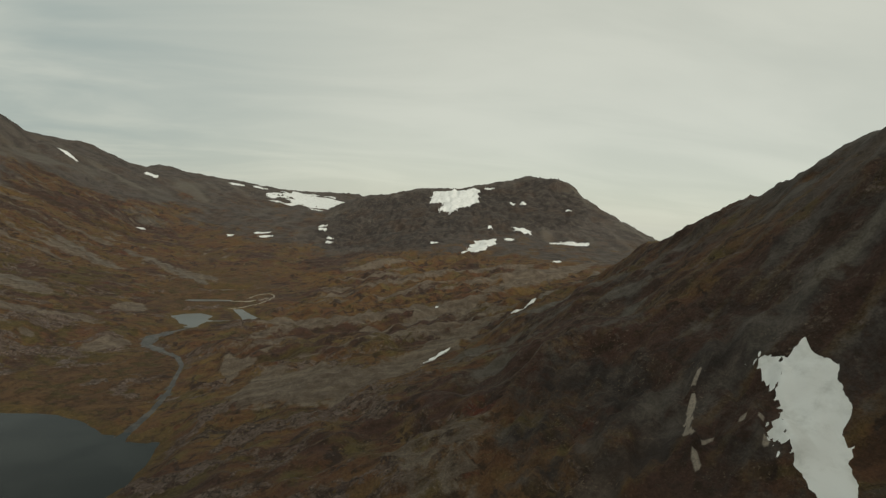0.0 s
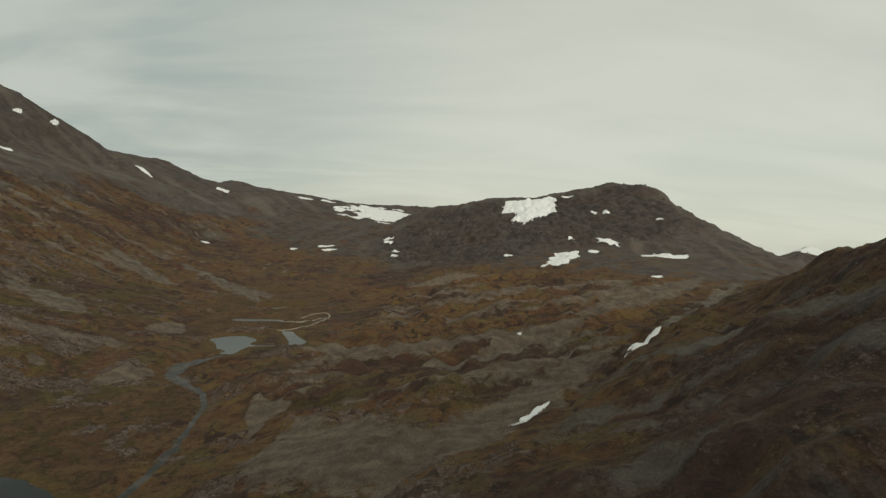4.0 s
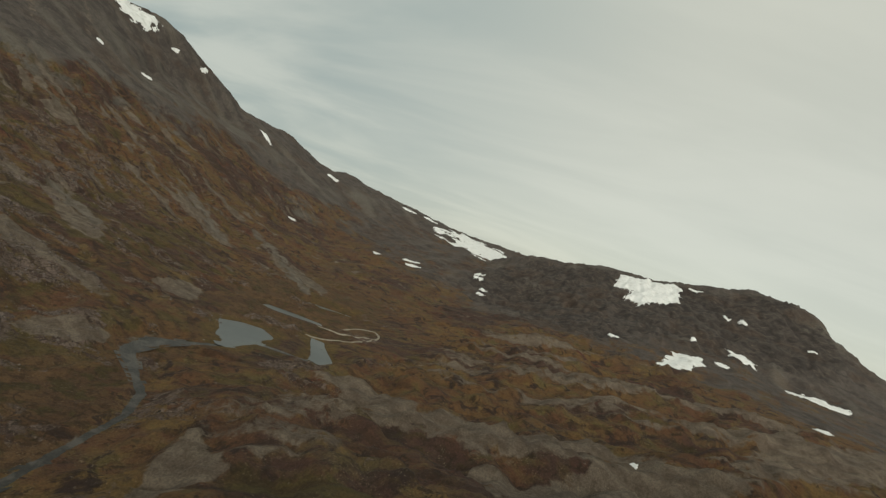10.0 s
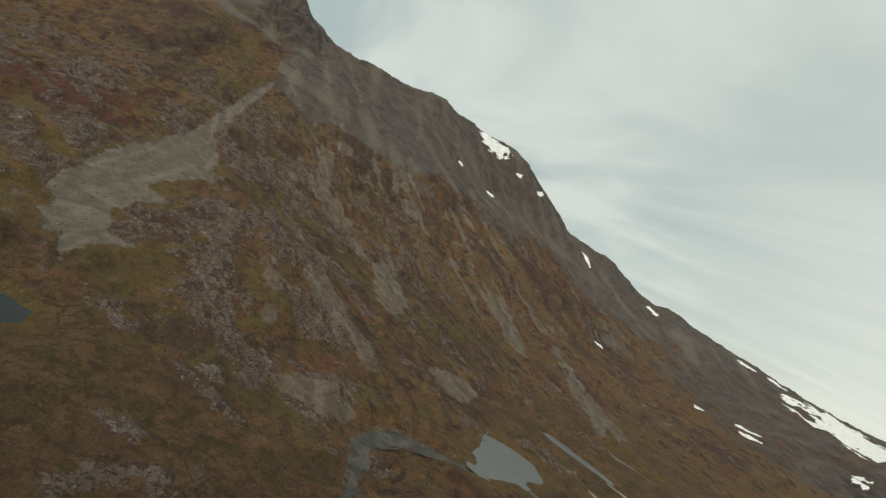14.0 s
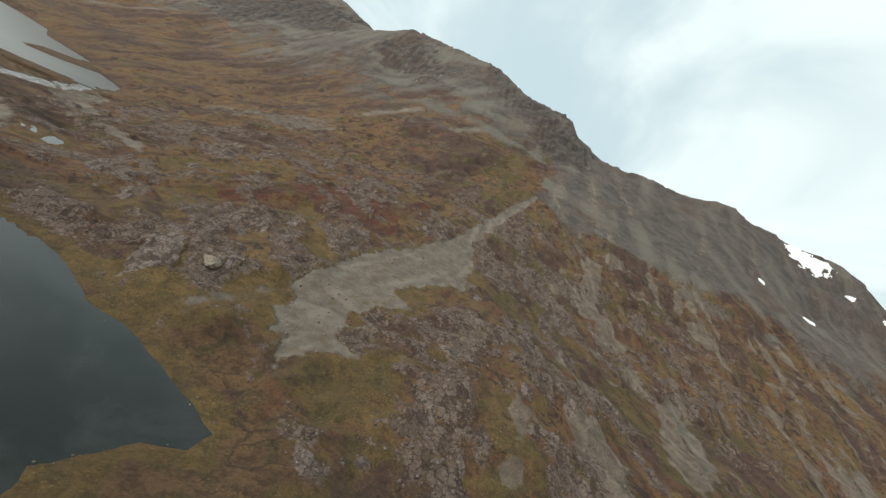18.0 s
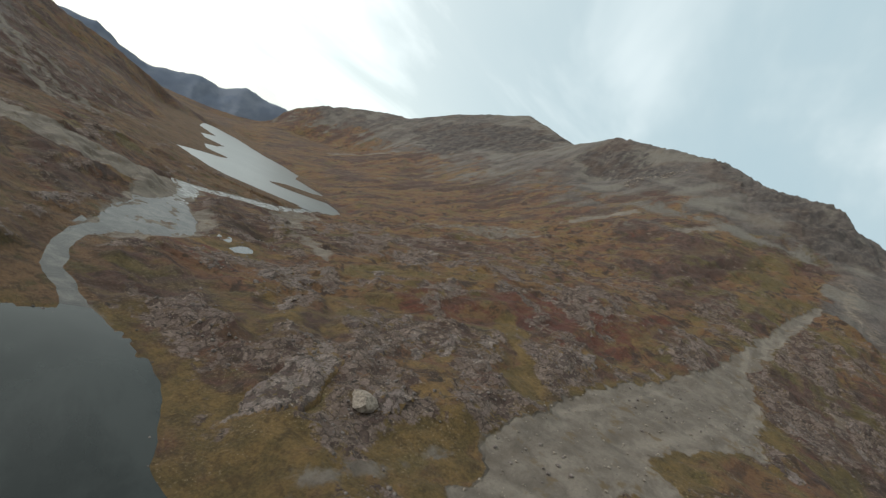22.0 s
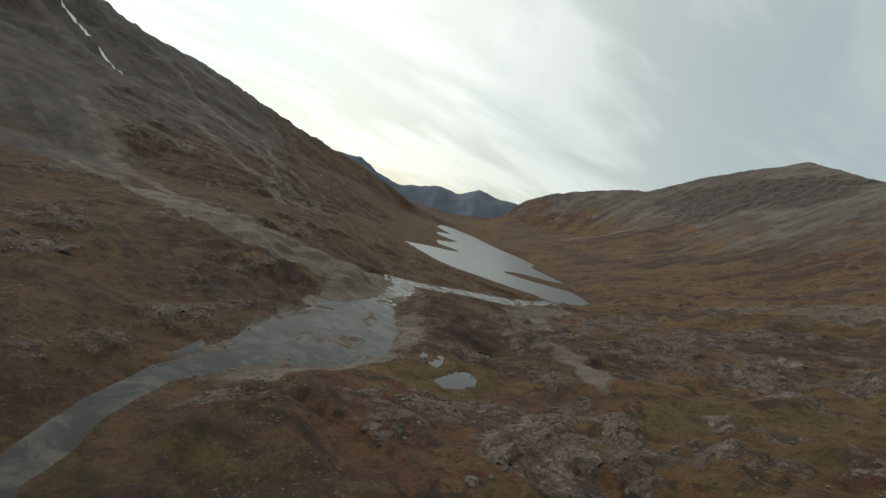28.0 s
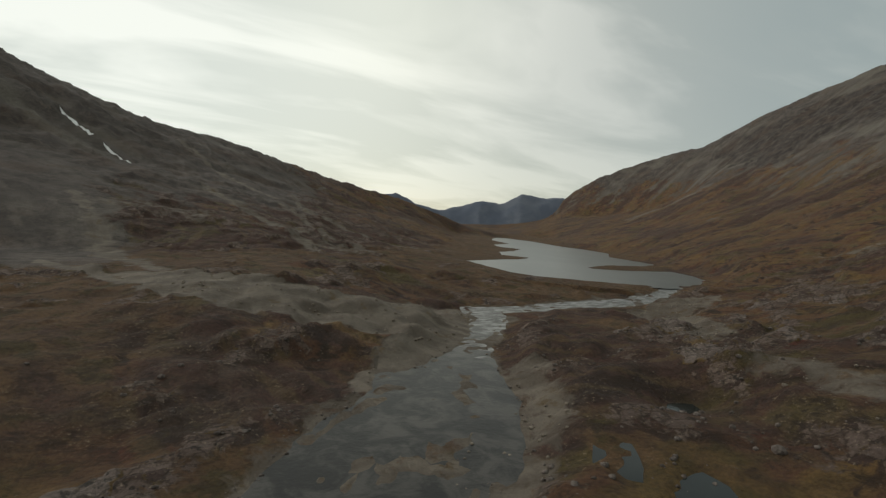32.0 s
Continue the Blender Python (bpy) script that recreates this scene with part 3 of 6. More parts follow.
# ---- shape of the land -------------------------------------------------------
# Heights in metres above the near tarn. Each line is a crest, a foot of slope or
# a valley thread of the land; the ground is stretched between them.
LAND_LINES = {
    "tarn_floor": [(-507.4, 344, -0.9), (-378.4, 369.8, -1.7), (-249.4, 369.8, -0.9)],
    "north_stream": [(-258, 421.4, 0), (-276.9, 516, 1.7), (-307, 606.3, 3.4), (-335.4, 636.4, 4.3), (-391.3, 675.1, 6), (-378.4, 731, 8.6), (-387, 791.2, 12), (-361.2, 860, 12)],
    "north_floor": [(-361.2, 860, 12.9), (-339.7, 946, 15.5), (-369.8, 1057.8, 20.6), (-404.2, 1247, 32.7), (-369.8, 1548, 53.3), (-301, 1892, 90.3)],
    "west_foot": [(-507.4, 481.6, 7.7), (-412.8, 559, 6.9), (-404.2, 619.2, 10.3), (-481.6, 774, 18.9), (-524.6, 937.4, 21.5), (-559, 1109.4, 27.5), (-653.6, 1333, 41.3), (-860, 1634, 68.8), (-860, 1978, 107.5)],
    "west_shoulder": [(-567.6, 559, 40.4), (-627.8, 598.6, 55), (-724.1, 682, 61.9), (-765.4, 825.6, 49.9), (-737, 1099.9, 43), (-798.9, 1149, 58.5), (-860, 1419, 68.8), (-980.4, 1608.2, 82.6)],
    "west_middle": [(-882.4, 791.2, 91.2), (-970.9, 774, 113.5), (-1032.9, 977, 142.8), (-1118, 1376, 172), (-1290, 1806, 206.4)],
    "west_upper": [(-1179.1, 751.6, 200.4), (-1247, 997.6, 242.5), (-1376, 1290, 283.8), (-1573.8, 1568.6, 331.1), (-1530.8, 1849, 301)],
    "west_crest": [(-1720, 834.2, 436), (-1750.1, 963.2, 470), (-1777.6, 1088.8, 490), (-1814.6, 1264.2, 542), (-1849, 1479.2, 538.4), (-1849, 1685.6, 571), (-1771.6, 1870.5, 471.3), (-1698.5, 2016.7, 380.1), (-1608.2, 2236, 368.1), (-1517.9, 2476.8, 289), (-1474.9, 2567.1, 323.4), (-1331.3, 2666, 289.8)],
    "north_crest": [(-1331.3, 2666, 289.8), (-1152.4, 2786.4, 276.9), (-946, 2906.8, 251.1), (-823.9, 3124.4, 258), (-593.4, 3345.4, 276.9)],
    "north_bowl": [(-1161, 2150, 163.4), (-860, 2408, 163.4), (-602, 2580, 184.9), (-533.2, 2150, 137.6)],
    "dome_crest": [(-593.4, 2270.4, 165), (-500, 2290, 190), (-399, 2339.2, 246), (-287.2, 2355.5, 269.2), (-132.4, 2411.4, 312.2), (29.2, 2456.2, 325.1), (171.1, 2491.4, 358.6), (384.4, 2506, 414.5), (510.8, 2434.7, 412.8), (583.9, 2281.6, 335), (680.3, 2113, 240), (771.4, 1935, 168), (818.7, 1717.4, 120.4)],
    "dome_face": [(-361.2, 1978, 129), (-129, 1935, 176.3), (135.9, 1935, 202.1), (374.1, 1978, 210.7), (550.4, 1935, 189.2)],
    "dome_foot": [(-103.2, 1591, 103.2), (135.9, 1640.9, 130.7), (374.1, 1805.1, 144.5), (602, 1720, 137.6)],
    "behind_dome": [(-258, 3096, 129), (430, 3096, 172), (1118, 2580, 51.6), (1290, 1978, 34.4)],
    "saddle_gully": [(-249.4, 481.6, 8.6), (-172, 490.2, 30.1), (-86, 494.5, 53.3), (6.9, 516, 70.5), (127.3, 661.3, 99.8), (258, 903, 113.5), (447.2, 1247, 118.7), (653.6, 1548, 117), (818.7, 1717.4, 118.7)],
    "hummocks_low": [(-283.8, 653.6, 13.8), (-172, 663.9, 42.1), (-236.5, 905.6, 24.1), (-215, 1161, 44.7), (-172, 1462, 79.1)],
    "hummocks_high": [(-60.2, 719.8, 53.3), (-7.7, 792.9, 60.2), (27.5, 992.4, 82.6), (86, 1204, 101.5), (309.6, 1410.4, 118.7)],
    "east_face": [(230, 20, 195), (200, 120, 188), (170, 205, 168), (148, 220, 159), (123, 235, 157), (97, 317, 158), (145, 439, 165), (200, 585, 150), (185, 680, 129)],
    "east_skirt": [(48, 425, 90), (85, 500, 110), (138, 590, 118), (158, 670, 112)],
    "east_lower": [(170, -60, 105), (150, 60, 112), (138, 145, 130), (95, 185, 135), (74, 310, 146)],
    "east_toe": [(40, -120, 70), (40, 100, 85), (40, 240, 103), (34, 305, 111), (20, 430, 78)],
    "east_crest": [(206.4, -301, 430), (245.1, -51.6, 378.4), (258, 154.8, 348), (268.3, 278.6, 313), (274.3, 344, 282), (273.5, 440.3, 244.2), (258, 532.3, 221.9), (236.5, 627.8, 185.8), (245.1, 713.8, 154.8), (326.8, 860, 137.6), (481.6, 1118, 133.3)],
    "east_back": [(481.6, -258, 258), (533.2, 258, 189.2), (533.2, 688, 103.2), (774, 1118, 68.8)],
    "east_low": [(-129, -430, 60.2), (-137.6, -129, 53.3), (-129, 172, 41.3), (-146.2, 344, 29.2)],
    "south_floor": [(-223.6, 283.8, 1.7), (-344, 245.1, 2.6), (-481.6, 258, 2.6), (-516, 103.2, 10.3), (-447.2, -129, 13.8), (-479, -262.3, 17.2), (-578.8, -267.5, 14.6)],
    "south_foot": [(-578.8, -267.5, 14.6), (-670.8, -331.1, 36.1), (-758.5, -335.4, 32.7), (-860, -387, 25.8), (-1006.2, -481.6, 20.6), (-1247, -774, 22.4), (-1505, -1161, 22.4), (-1763, -1548, 20.6)],
    "south_middle": [(-215, -602, 129), (-361.2, -731, 141.9), (-509.1, -894.4, 163.4), (-602, -860, 120.4), (-757.7, -954.6, 127.3), (-1075, -1075, 86), (-1376, -1290, 68.8)],
    "south_crest": [(206.4, -301, 430), (189.2, -774, 498.8), (43, -1161, 490.2), (-134.2, -1320.1, 442.9), (-224.5, -1315.8, 391.3), (-313, -1341.6, 375.8), (-429.1, -1401.8, 330.2), (-516, -1453.4, 301), (-665.6, -1496.4, 268.3), (-825.6, -1522.2, 258), (-989, -1537.7, 223.6), (-1118, -1548, 196.1), (-1298.6, -1573.8, 163.4), (-1462, -1599.6, 146.2), (-1696.8, -1608.2, 94.6), (-1935, -1677, 34.4)],
    "south_back": [(258, -1892, 215), (-516, -2150, 129), (-1376, -2322, 51.6)],
    "outlet_stream": [(-1126.6, -107.5, 14.6), (-1001, -49.9, 11.2), (-894.4, -49.9, 8.6), (-805, -43.9, 6.9), (-731, 51.6, 5.2), (-688, 111.8, 4.3), (-619.2, 141.9, 3.4), (-559, 189.2, 1.7), (-531.5, 258, 0)],
    "middle_flat": [(-628.7, 14.6, 16.3), (-692.3, -92.9, 25.8), (-722.4, -206.4, 25.8), (-774, -103.2, 12)],
    "knoll": [(-756.8, 77.4, 15.5), (-825.6, 17.2, 14.6), (-894.4, 8.6, 13.8), (-842.8, 99.8, 17.2)],
    "tarn_bench": [(-676.8, 233.9, 13.8), (-602, 292.4, 12), (-569.3, 394.7, 20.6), (-570.2, 489.3, 26.7)],
    "bench_back": [(-773.1, 196.1, 24.1), (-839.4, 197.8, 41.3), (-796.4, 366.4, 65.4), (-771.4, 548.7, 70.5)],
    "southwest_middle": [(-850.5, 408.5, 83.4), (-1038, 503.1, 140.2), (-1238.4, 602, 215)],
    "southwest_low": [(-946, 172, 60.2), (-1059.5, 34.4, 34.4), (-1281.4, -34.4, 51.6), (-1511.9, -129.9, 92.9), (-1720, -361.2, 94.6), (-1911.8, -481.6, 111.8)],
    "southwest_slope": [(-1268.5, 211.6, 137.6), (-1365.7, 175.4, 144.5), (-1634, 0, 163.4), (-2030.5, -292.4, 245.1), (-2236, -602, 197.8), (-2666, -949.4, 332)],
    "southwest_upper": [(-1429.3, 446.3, 289.8), (-1499, 462.7, 311.3), (-1958.2, 281.2, 481.6), (-2107, 94.6, 434.3), (-2270.4, 12.9, 550.4)],
    "southwest_crest": [(-1720, 834.2, 436), (-1754.4, 820, 450), (-1784.5, 710.4, 524), (-2002.9, 561.6, 577.1), (-2131.1, 433.4, 651), (-2322.9, 191.8, 681.1), (-2426.9, 47.3, 705.2), (-2518.9, -117, 640.7), (-2666, -172, 662.2), (-2917.1, -265.7, 731), (-3199.2, -481.6, 835), (-3491.6, -774, 950), (-3491.6, -1066.4, 860), (-3456.3, -1232.4, 784.3), (-3405.6, -1529.1, 623.5), (-3474.4, -1806, 606.3), (-3322.2, -2201.6, 464.4), (-3182, -2408, 283.8)],
    "lake_north_shore": [(-1294.3, -182.3, 17.2), (-1535.1, -421.4, 18.9), (-1788.8, -748.2, 20.6), (-1883.4, -1032, 22.4), (-2322, -1634, 25.8)],
    "lake_back": [(-2150, -860, 94.6), (-2580, -1462, 146.2), (-2899.1, -1330.4, 225.3), (-3010, -1978, 172)],
    "lake_floor": [(-1075, -172, 13.8), (-1376, -516, 13.8), (-1634, -989, 13.8), (-1935, -1462, 14.6)],
    "far_valley": [(-2107, -1806, 18.9), (-2408, -2150, 25.8), (-2666, -2494, 34.4)],
    "far_range": [(-2021, -2795, 31.2), (-2210.2, -2941.2, 50.4), (-2433.8, -2863.8, 38.4), (-2683.2, -2674.6, 50.8), (-2795, -2605.8, 50.5), (-2949.8, -2494, 58.5), (-3130.4, -2390.8, 59.1)],
    "far_peak": [(1634, 3741, 103.2), (1730, 3665, 180), (1785, 3640, 228), (1880, 3580, 165), (2003.8, 3508.8, 120), (2150, 3354, 51.6)],
    "rim_west": [(-2279, 946, 283.8), (-2494, 1720, 283.8), (-2150, 2580, 129), (-1376, 3440, 77.4), (-516, 4042, 77.4)],
    "rim_far_west": [(-2838, 516, 430), (-3612, 0, 516), (-4214, -774, 516), (-4214, -2064, 258)],
    "rim_corners": [(2236, 4214, 17.2), (2322, 1290, 25.8), (2322, -1720, 86), (0, -3784, 51.6), (-4128, -3784, 34.4), (-4214, 2150, 103.2), (-3440, 4128, 51.6)],
}
GX0, GY0, CELL, GNX, GNY = -4300.0, -3960.0, 26.0, 260, 320


def hashed(ix, iy, seed):
    h = (ix.astype(np.int64) * 374761393 + iy.astype(np.int64) * 668265263 + seed * 974711) & 0xFFFFFFFF
    h = ((h ^ (h >> 13)) * 1274126177) & 0xFFFFFFFF
    return ((h ^ (h >> 16)) & 0xFFFF) / 65535.0


def lattice(x, y, size, seed):
    """Smooth noise from -1 to 1 with lumps of about that size in metres."""
    u, v = x / size, y / size
    iu, iv = np.floor(u), np.floor(v)
    fu, fv = u - iu, v - iv
    out = 0.0
    for dx in (0, 1):
        for dy in (0, 1):
            a = hashed(iu + dx, iv + dy, seed) * 6.28318
            g = np.cos(a) * (fu - dx) + np.sin(a) * (fv - dy)
            wx = fu * fu * fu * (fu * (fu * 6 - 15) + 10)
            wy = fv * fv * fv * (fv * (fv * 6 - 15) + 10)
            out = out + g * (wx if dx else 1 - wx) * (wy if dy else 1 - wy)
    return out * 1.5


def rough(x, y, size, octaves, seed, fall=0.5):
    out, amp = 0.0, 1.0
    for k in range(octaves):
        out = out + amp * lattice(x, y, size, seed + 17 * k)
        size, amp = size * 0.5, amp * fall
    return out


def ramp(a, b, v):
    s = np.clip((v - a) / (b - a), 0.0, 1.0)
    return s * s * (3 - 2 * s)


def stretch_land():
    """The broad land: a sheet stretched between the lines above, on a coarse grid."""
    total, count = np.zeros((GNY, GNX)), np.zeros((GNY, GNX))
    for name, line in LAND_LINES.items():
        lift = 9.0 if name.endswith("crest") else 0.0   # the smoothing takes this off again
        for (xa, ya, za), (xb, yb, zb) in zip(line, line[1:]):
            n = max(2, int(math.hypot(xb - xa, yb - ya) / 10))
            s = np.linspace(0, 1, n)
            i = np.clip(np.rint((xa + (xb - xa) * s - GX0) / CELL).astype(int), 0, GNX - 1)
            j = np.clip(np.rint((ya + (yb - ya) * s - GY0) / CELL).astype(int), 0, GNY - 1)
            np.add.at(total, (j, i), za + (zb - za) * s + lift)
            np.add.at(count, (j, i), 1)
    fixed = count > 0
    value = np.where(fixed, total / np.maximum(count, 1), 0.0)
    grid = None
    for step in (16, 8, 4, 2, 1):
        ny, nx = -(-GNY // step), -(-GNX // step)
        pad = ((0, ny * step - GNY), (0, nx * step - GNX))
        c = np.pad(fixed, pad).reshape(ny, step, nx, step).sum((1, 3))
        t = np.pad(np.where(fixed, value, 0), pad).reshape(ny, step, nx, step).sum((1, 3))
        keep, held = c > 0, t / np.maximum(c, 1)
        if grid is None:
            grid = np.full((ny, nx), 150.0)
        else:
            grid = np.repeat(np.repeat(grid, 2, 0), 2, 1)[:ny, :nx]
        for _ in range(220 if step > 1 else 120):
            grid = np.where(keep, held, grid)
            p = np.pad(grid, 1, mode="edge")
            grid = 0.25 * (p[:-2, 1:-1] + p[2:, 1:-1] + p[1:-1, :-2] + p[1:-1, 2:])
        grid = np.where(keep, held, grid)
    for _ in range(2):
        p = np.pad(grid, 1, mode="edge")
        soft = (p[:-2, 1:-1] + p[2:, 1:-1] + p[1:-1, :-2] + p[1:-1, 2:]) * 0.125 + grid * 0.5
        grid = soft
    return grid


LAND = stretch_land()


def broad(x, y):
    """The broad land at any place, smoothly between the cells."""
    u, v = np.clip((x - GX0) / CELL, 1, GNX - 3), np.clip((y - GY0) / CELL, 1, GNY - 3)
    i, j = np.floor(u).astype(int), np.floor(v).astype(int)
    fu, fv = u - i, v - j

    def weights(f):
        return (-0.5 * f + f * f - 0.5 * f ** 3, 1 - 2.5 * f * f + 1.5 * f ** 3, 0.5 * f + 2 * f * f - 1.5 * f ** 3, -0.5 * f * f + 0.5 * f ** 3)
    wu, wv = weights(fu), weights(fv)
    out = 0.0
    for a in range(4):
        for b in range(4):
            out = out + LAND[j + b - 1, i + a - 1] * wu[a] * wv[b]
    return out


STEEP = np.hypot(*np.gradient(LAND, CELL))


def steepness(x, y):
    i = np.clip(np.rint((x - GX0) / CELL).astype(int), 0, GNX - 1)
    j = np.clip(np.rint((y - GY0) / CELL).astype(int), 0, GNY - 1)
    return STEEP[j, i]


FALL_Y, FALL_X = np.gradient(LAND, CELL)
for _ in range(3):
    p = np.pad(FALL_X, 1, mode="edge")
    FALL_X = (p[:-2, 1:-1] + p[2:, 1:-1] + p[1:-1, :-2] + p[1:-1, 2:] + 2 * FALL_X) / 6
    p = np.pad(FALL_Y, 1, mode="edge")
    FALL_Y = (p[:-2, 1:-1] + p[2:, 1:-1] + p[1:-1, :-2] + p[1:-1, 2:] + 2 * FALL_Y) / 6


def between(grid, x, y):
    u, v = np.clip((x - GX0) / CELL, 0, GNX - 2), np.clip((y - GY0) / CELL, 0, GNY - 2)
    i, j = u.astype(int), v.astype(int)
    fu, fv = u - i, v - j
    return (grid[j, i] * (1 - fu) + grid[j, i + 1] * fu) * (1 - fv) + (grid[j + 1, i] * (1 - fu) + grid[j + 1, i + 1] * fu) * fv


def chutes(x, y, size, reach, seed):
    """Noise drawn out down the slope, as water and falling stones draw it."""
    total = lattice(x, y, size, seed)
    for way in (-1, 1):
        px, py = x, y
        for _ in range(reach):
            gx, gy = between(FALL_X, px, py), between(FALL_Y, px, py)
            n = np.hypot(gx, gy) + 0.02
            px, py = px + way * size * 0.75 * gx / n, py + way * size * 0.75 * gy / n
            total = total + lattice(px, py, size, seed)
    return total / math.sqrt(2 * reach + 1) * 0.9


def near_box(x, y, line, room):
    a = np.array([p[:2] for p in line])
    return (x > a[:, 0].min() - room) & (x < a[:, 0].max() + room) & (y > a[:, 1].min() - room) & (y < a[:, 1].max() + room)


def to_line(x, y, line):
    """Distance to a line of places, and the value carried along it (third number)."""
    best, val = np.full(np.shape(x), 1e9), np.zeros(np.shape(x))
    for a, b in zip(line, line[1:]):
        dx, dy = b[0] - a[0], b[1] - a[1]
        s = np.clip(((x - a[0]) * dx + (y - a[1]) * dy) / (dx * dx + dy * dy), 0, 1)
        d = np.hypot(x - a[0] - s * dx, y - a[1] - s * dy)
        near = d < best
        best = np.where(near, d, best)
        val = np.where(near, a[2] + (b[2] - a[2]) * s, val)
    return best, val


def in_shore(x, y, shore):
    """Signed distance to a closed shore: negative on the water."""
    ring = [(*p[:2], 0) for p in shore] + [(*shore[0][:2], 0)]
    d, _ = to_line(x, y, ring)
    odd = np.zeros(np.shape(x), bool)
    for a, b in zip(ring, ring[1:]):
        if a[1] != b[1]:
            cross = ((a[1] > y) != (b[1] > y)) & (x < (b[0] - a[0]) * (y - a[1]) / (b[1] - a[1]) + a[0])
            odd ^= cross
    return np.where(odd, -d, d)


# still waters: level, shore
TARN = (0, [(-509.1, 271.8), (-529.8, 276.9), (-540.1, 296.7), (-536.6, 322.5), (-516, 356.9), (-498.8, 378.4), (-491.9, 407.6), (-473.9, 435.2), (-464.4, 455.8), (-449.8, 472.1), (-434.3, 469.6), (-424.8, 459.2), (-407.6, 448.9), (-393, 441.2), (-369.8, 446.3), (-340.6, 449.8), (-309.6, 440.3), (-283.8, 427.4), (-258, 418.8), (-227, 414.5), (-215, 378.4), (-215, 339.7), (-225.3, 302.7), (-266.6, 273.5), (-344, 254.6), (-430, 254.6)])
LAKE = (15.5, [(-1127.5, -104.1), (-1092.2, -110.1), (-1032, -141.9), (-982.1, -176.3), (-968.4, -210.7), (-980.4, -266.6), (-993.3, -335.4), (-1057.8, -369.8), (-1152.4, -408.5), (-1204, -447.2), (-1169.6, -481.6), (-1229.8, -567.6), (-1307.2, -619.2), (-1410.4, -713.8), (-1376, -756.8), (-1444.8, -868.6), (-1599.6, -989), (-1634, -1075), (-1702.8, -1221.2), (-1831.8, -1376), (-1969.4, -1539.4), (-2046.8, -1565.2), (-2029.6, -1376), (-1935, -1186.8), (-1861.9, -1023.4), (-1849, -903), (-1775.9, -752.5), (-1677, -670.8), (-1587.6, -593.4), (-1526.5, -421.4), (-1410.4, -369.8), (-1307.2, -361.2), (-1204, -309.6), (-1186.8, -288.1), (-1255.6, -273.5), (-1376, -283.8), (-1341.6, -223.6), (-1294.3, -176.3), (-1221.2, -137.6)])
POND_A = (12.5, [(-427.4, 798.1), (-412.8, 821.3), (-394.7, 832.5), (-369.8, 821.3), (-359.5, 782.6), (-356.9, 746.5), (-369.8, 741.3), (-388.7, 754.2), (-404.2, 774)])
POND_B = (12, [(-364.6, 885.8), (-348.3, 889.2), (-326.8, 864.3), (-299.3, 834.2), (-306.2, 804.1), (-316.5, 806.7), (-331.1, 838.5), (-348.3, 860)])
STRIP_A = (13.8, [(-466, 914), (-464, 927), (-432, 942), (-397, 954), (-389, 946), (-421, 926), (-446, 913)])
STRIP_B = (15.5, [(-474, 1012), (-470, 1029), (-440, 1049), (-410, 1064), (-403, 1054), (-431, 1032), (-452, 1015)])
POND_C = (11, [(-682, 184), (-696, 177), (-712, 168), (-720, 169), (-715, 183), (-708, 188), (-696, 191), (-684, 192)])
POND_E = (11, [(-693, 164), (-698, 160), (-709, 150), (-714, 153), (-704, 165), (-697, 169)])
POND_D = (10.3, [(-749.9, 137.6), (-756.8, 134.2), (-765.4, 137.6), (-763.7, 143.6), (-753.4, 144.5)])
WATERS = [TARN, LAKE, POND_A, POND_B, STRIP_A, STRIP_B, POND_C, POND_D, POND_E]
# running waters: middle line with level, half width along it
NORTH_STREAM = [(-364.6, 744.8, 12.2), (-378.4, 720.7, 10.3), (-393.9, 688, 8.2), (-385.3, 658.8, 6.9), (-347.4, 638.1, 5.6), (-322.5, 624.4, 4.7), (-302.7, 596.8, 3.9), (-289, 554.7, 2.6), (-276.9, 520.3, 1.7), (-266.6, 473, 0.9), (-260.6, 412.8, -0.3)]
NORTH_WIDE = [(-364.6, 744.8, 2.6), (-378.4, 720.7, 3), (-393.9, 688, 8), (-385.3, 658.8, 6), (-347.4, 638.1, 3.2), (-322.5, 624.4, 3), (-302.7, 596.8, 2.6), (-289, 554.7, 2.4), (-276.9, 520.3, 2.6), (-266.6, 473, 3), (-260.6, 412.8, 4)]
LINK_STREAM = [(-313.9, 808.4, 12.1), (-337.1, 799.8, 12.1), (-361.2, 786.9, 12.3)]
LINK_WIDE = [(-313.9, 808.4, 3.4), (-337.1, 799.8, 2.6), (-361.2, 786.9, 3.4)]
OUTLET = [(-1118, -107.5, 15.1), (-1057.8, -77.4, 13.3), (-997.6, -49.9, 11.6), (-941.7, -44.7, 10.3), (-894.4, -49, 9), (-847.1, -41.3, 8.2), (-806.7, -43, 7.3), (-795.5, -17.2, 6.7), (-756.8, 25.8, 5.8), (-727.6, 53.3, 5.2)]
OUTLET_WIDE = [(-1118, -107.5, 8), (-1057.8, -77.4, 8), (-997.6, -49.9, 13), (-941.7, -44.7, 16), (-894.4, -49, 11), (-847.1, -41.3, 9), (-806.7, -43, 11), (-795.5, -17.2, 10), (-756.8, 25.8, 10), (-727.6, 53.3, 12)]
SHALLOWS = [(-742, 39.7, 5.5), (-727.6, 53.3, 5.2), (-698.3, 86, 4.6), (-666.5, 118.7, 4.3), (-632.1, 144.5, 4), (-602, 161.7, 3.6), (-577.9, 177.2, 3.1), (-570, 186, 2.7)]
SHALLOWS_WIDE = [(-742, 39.7, 9), (-727.6, 53.3, 11.2), (-698.3, 86, 25.8), (-666.5, 118.7, 31), (-632.1, 144.5, 22), (-602, 161.7, 11), (-577.9, 177.2, 5), (-570, 186, 5)]
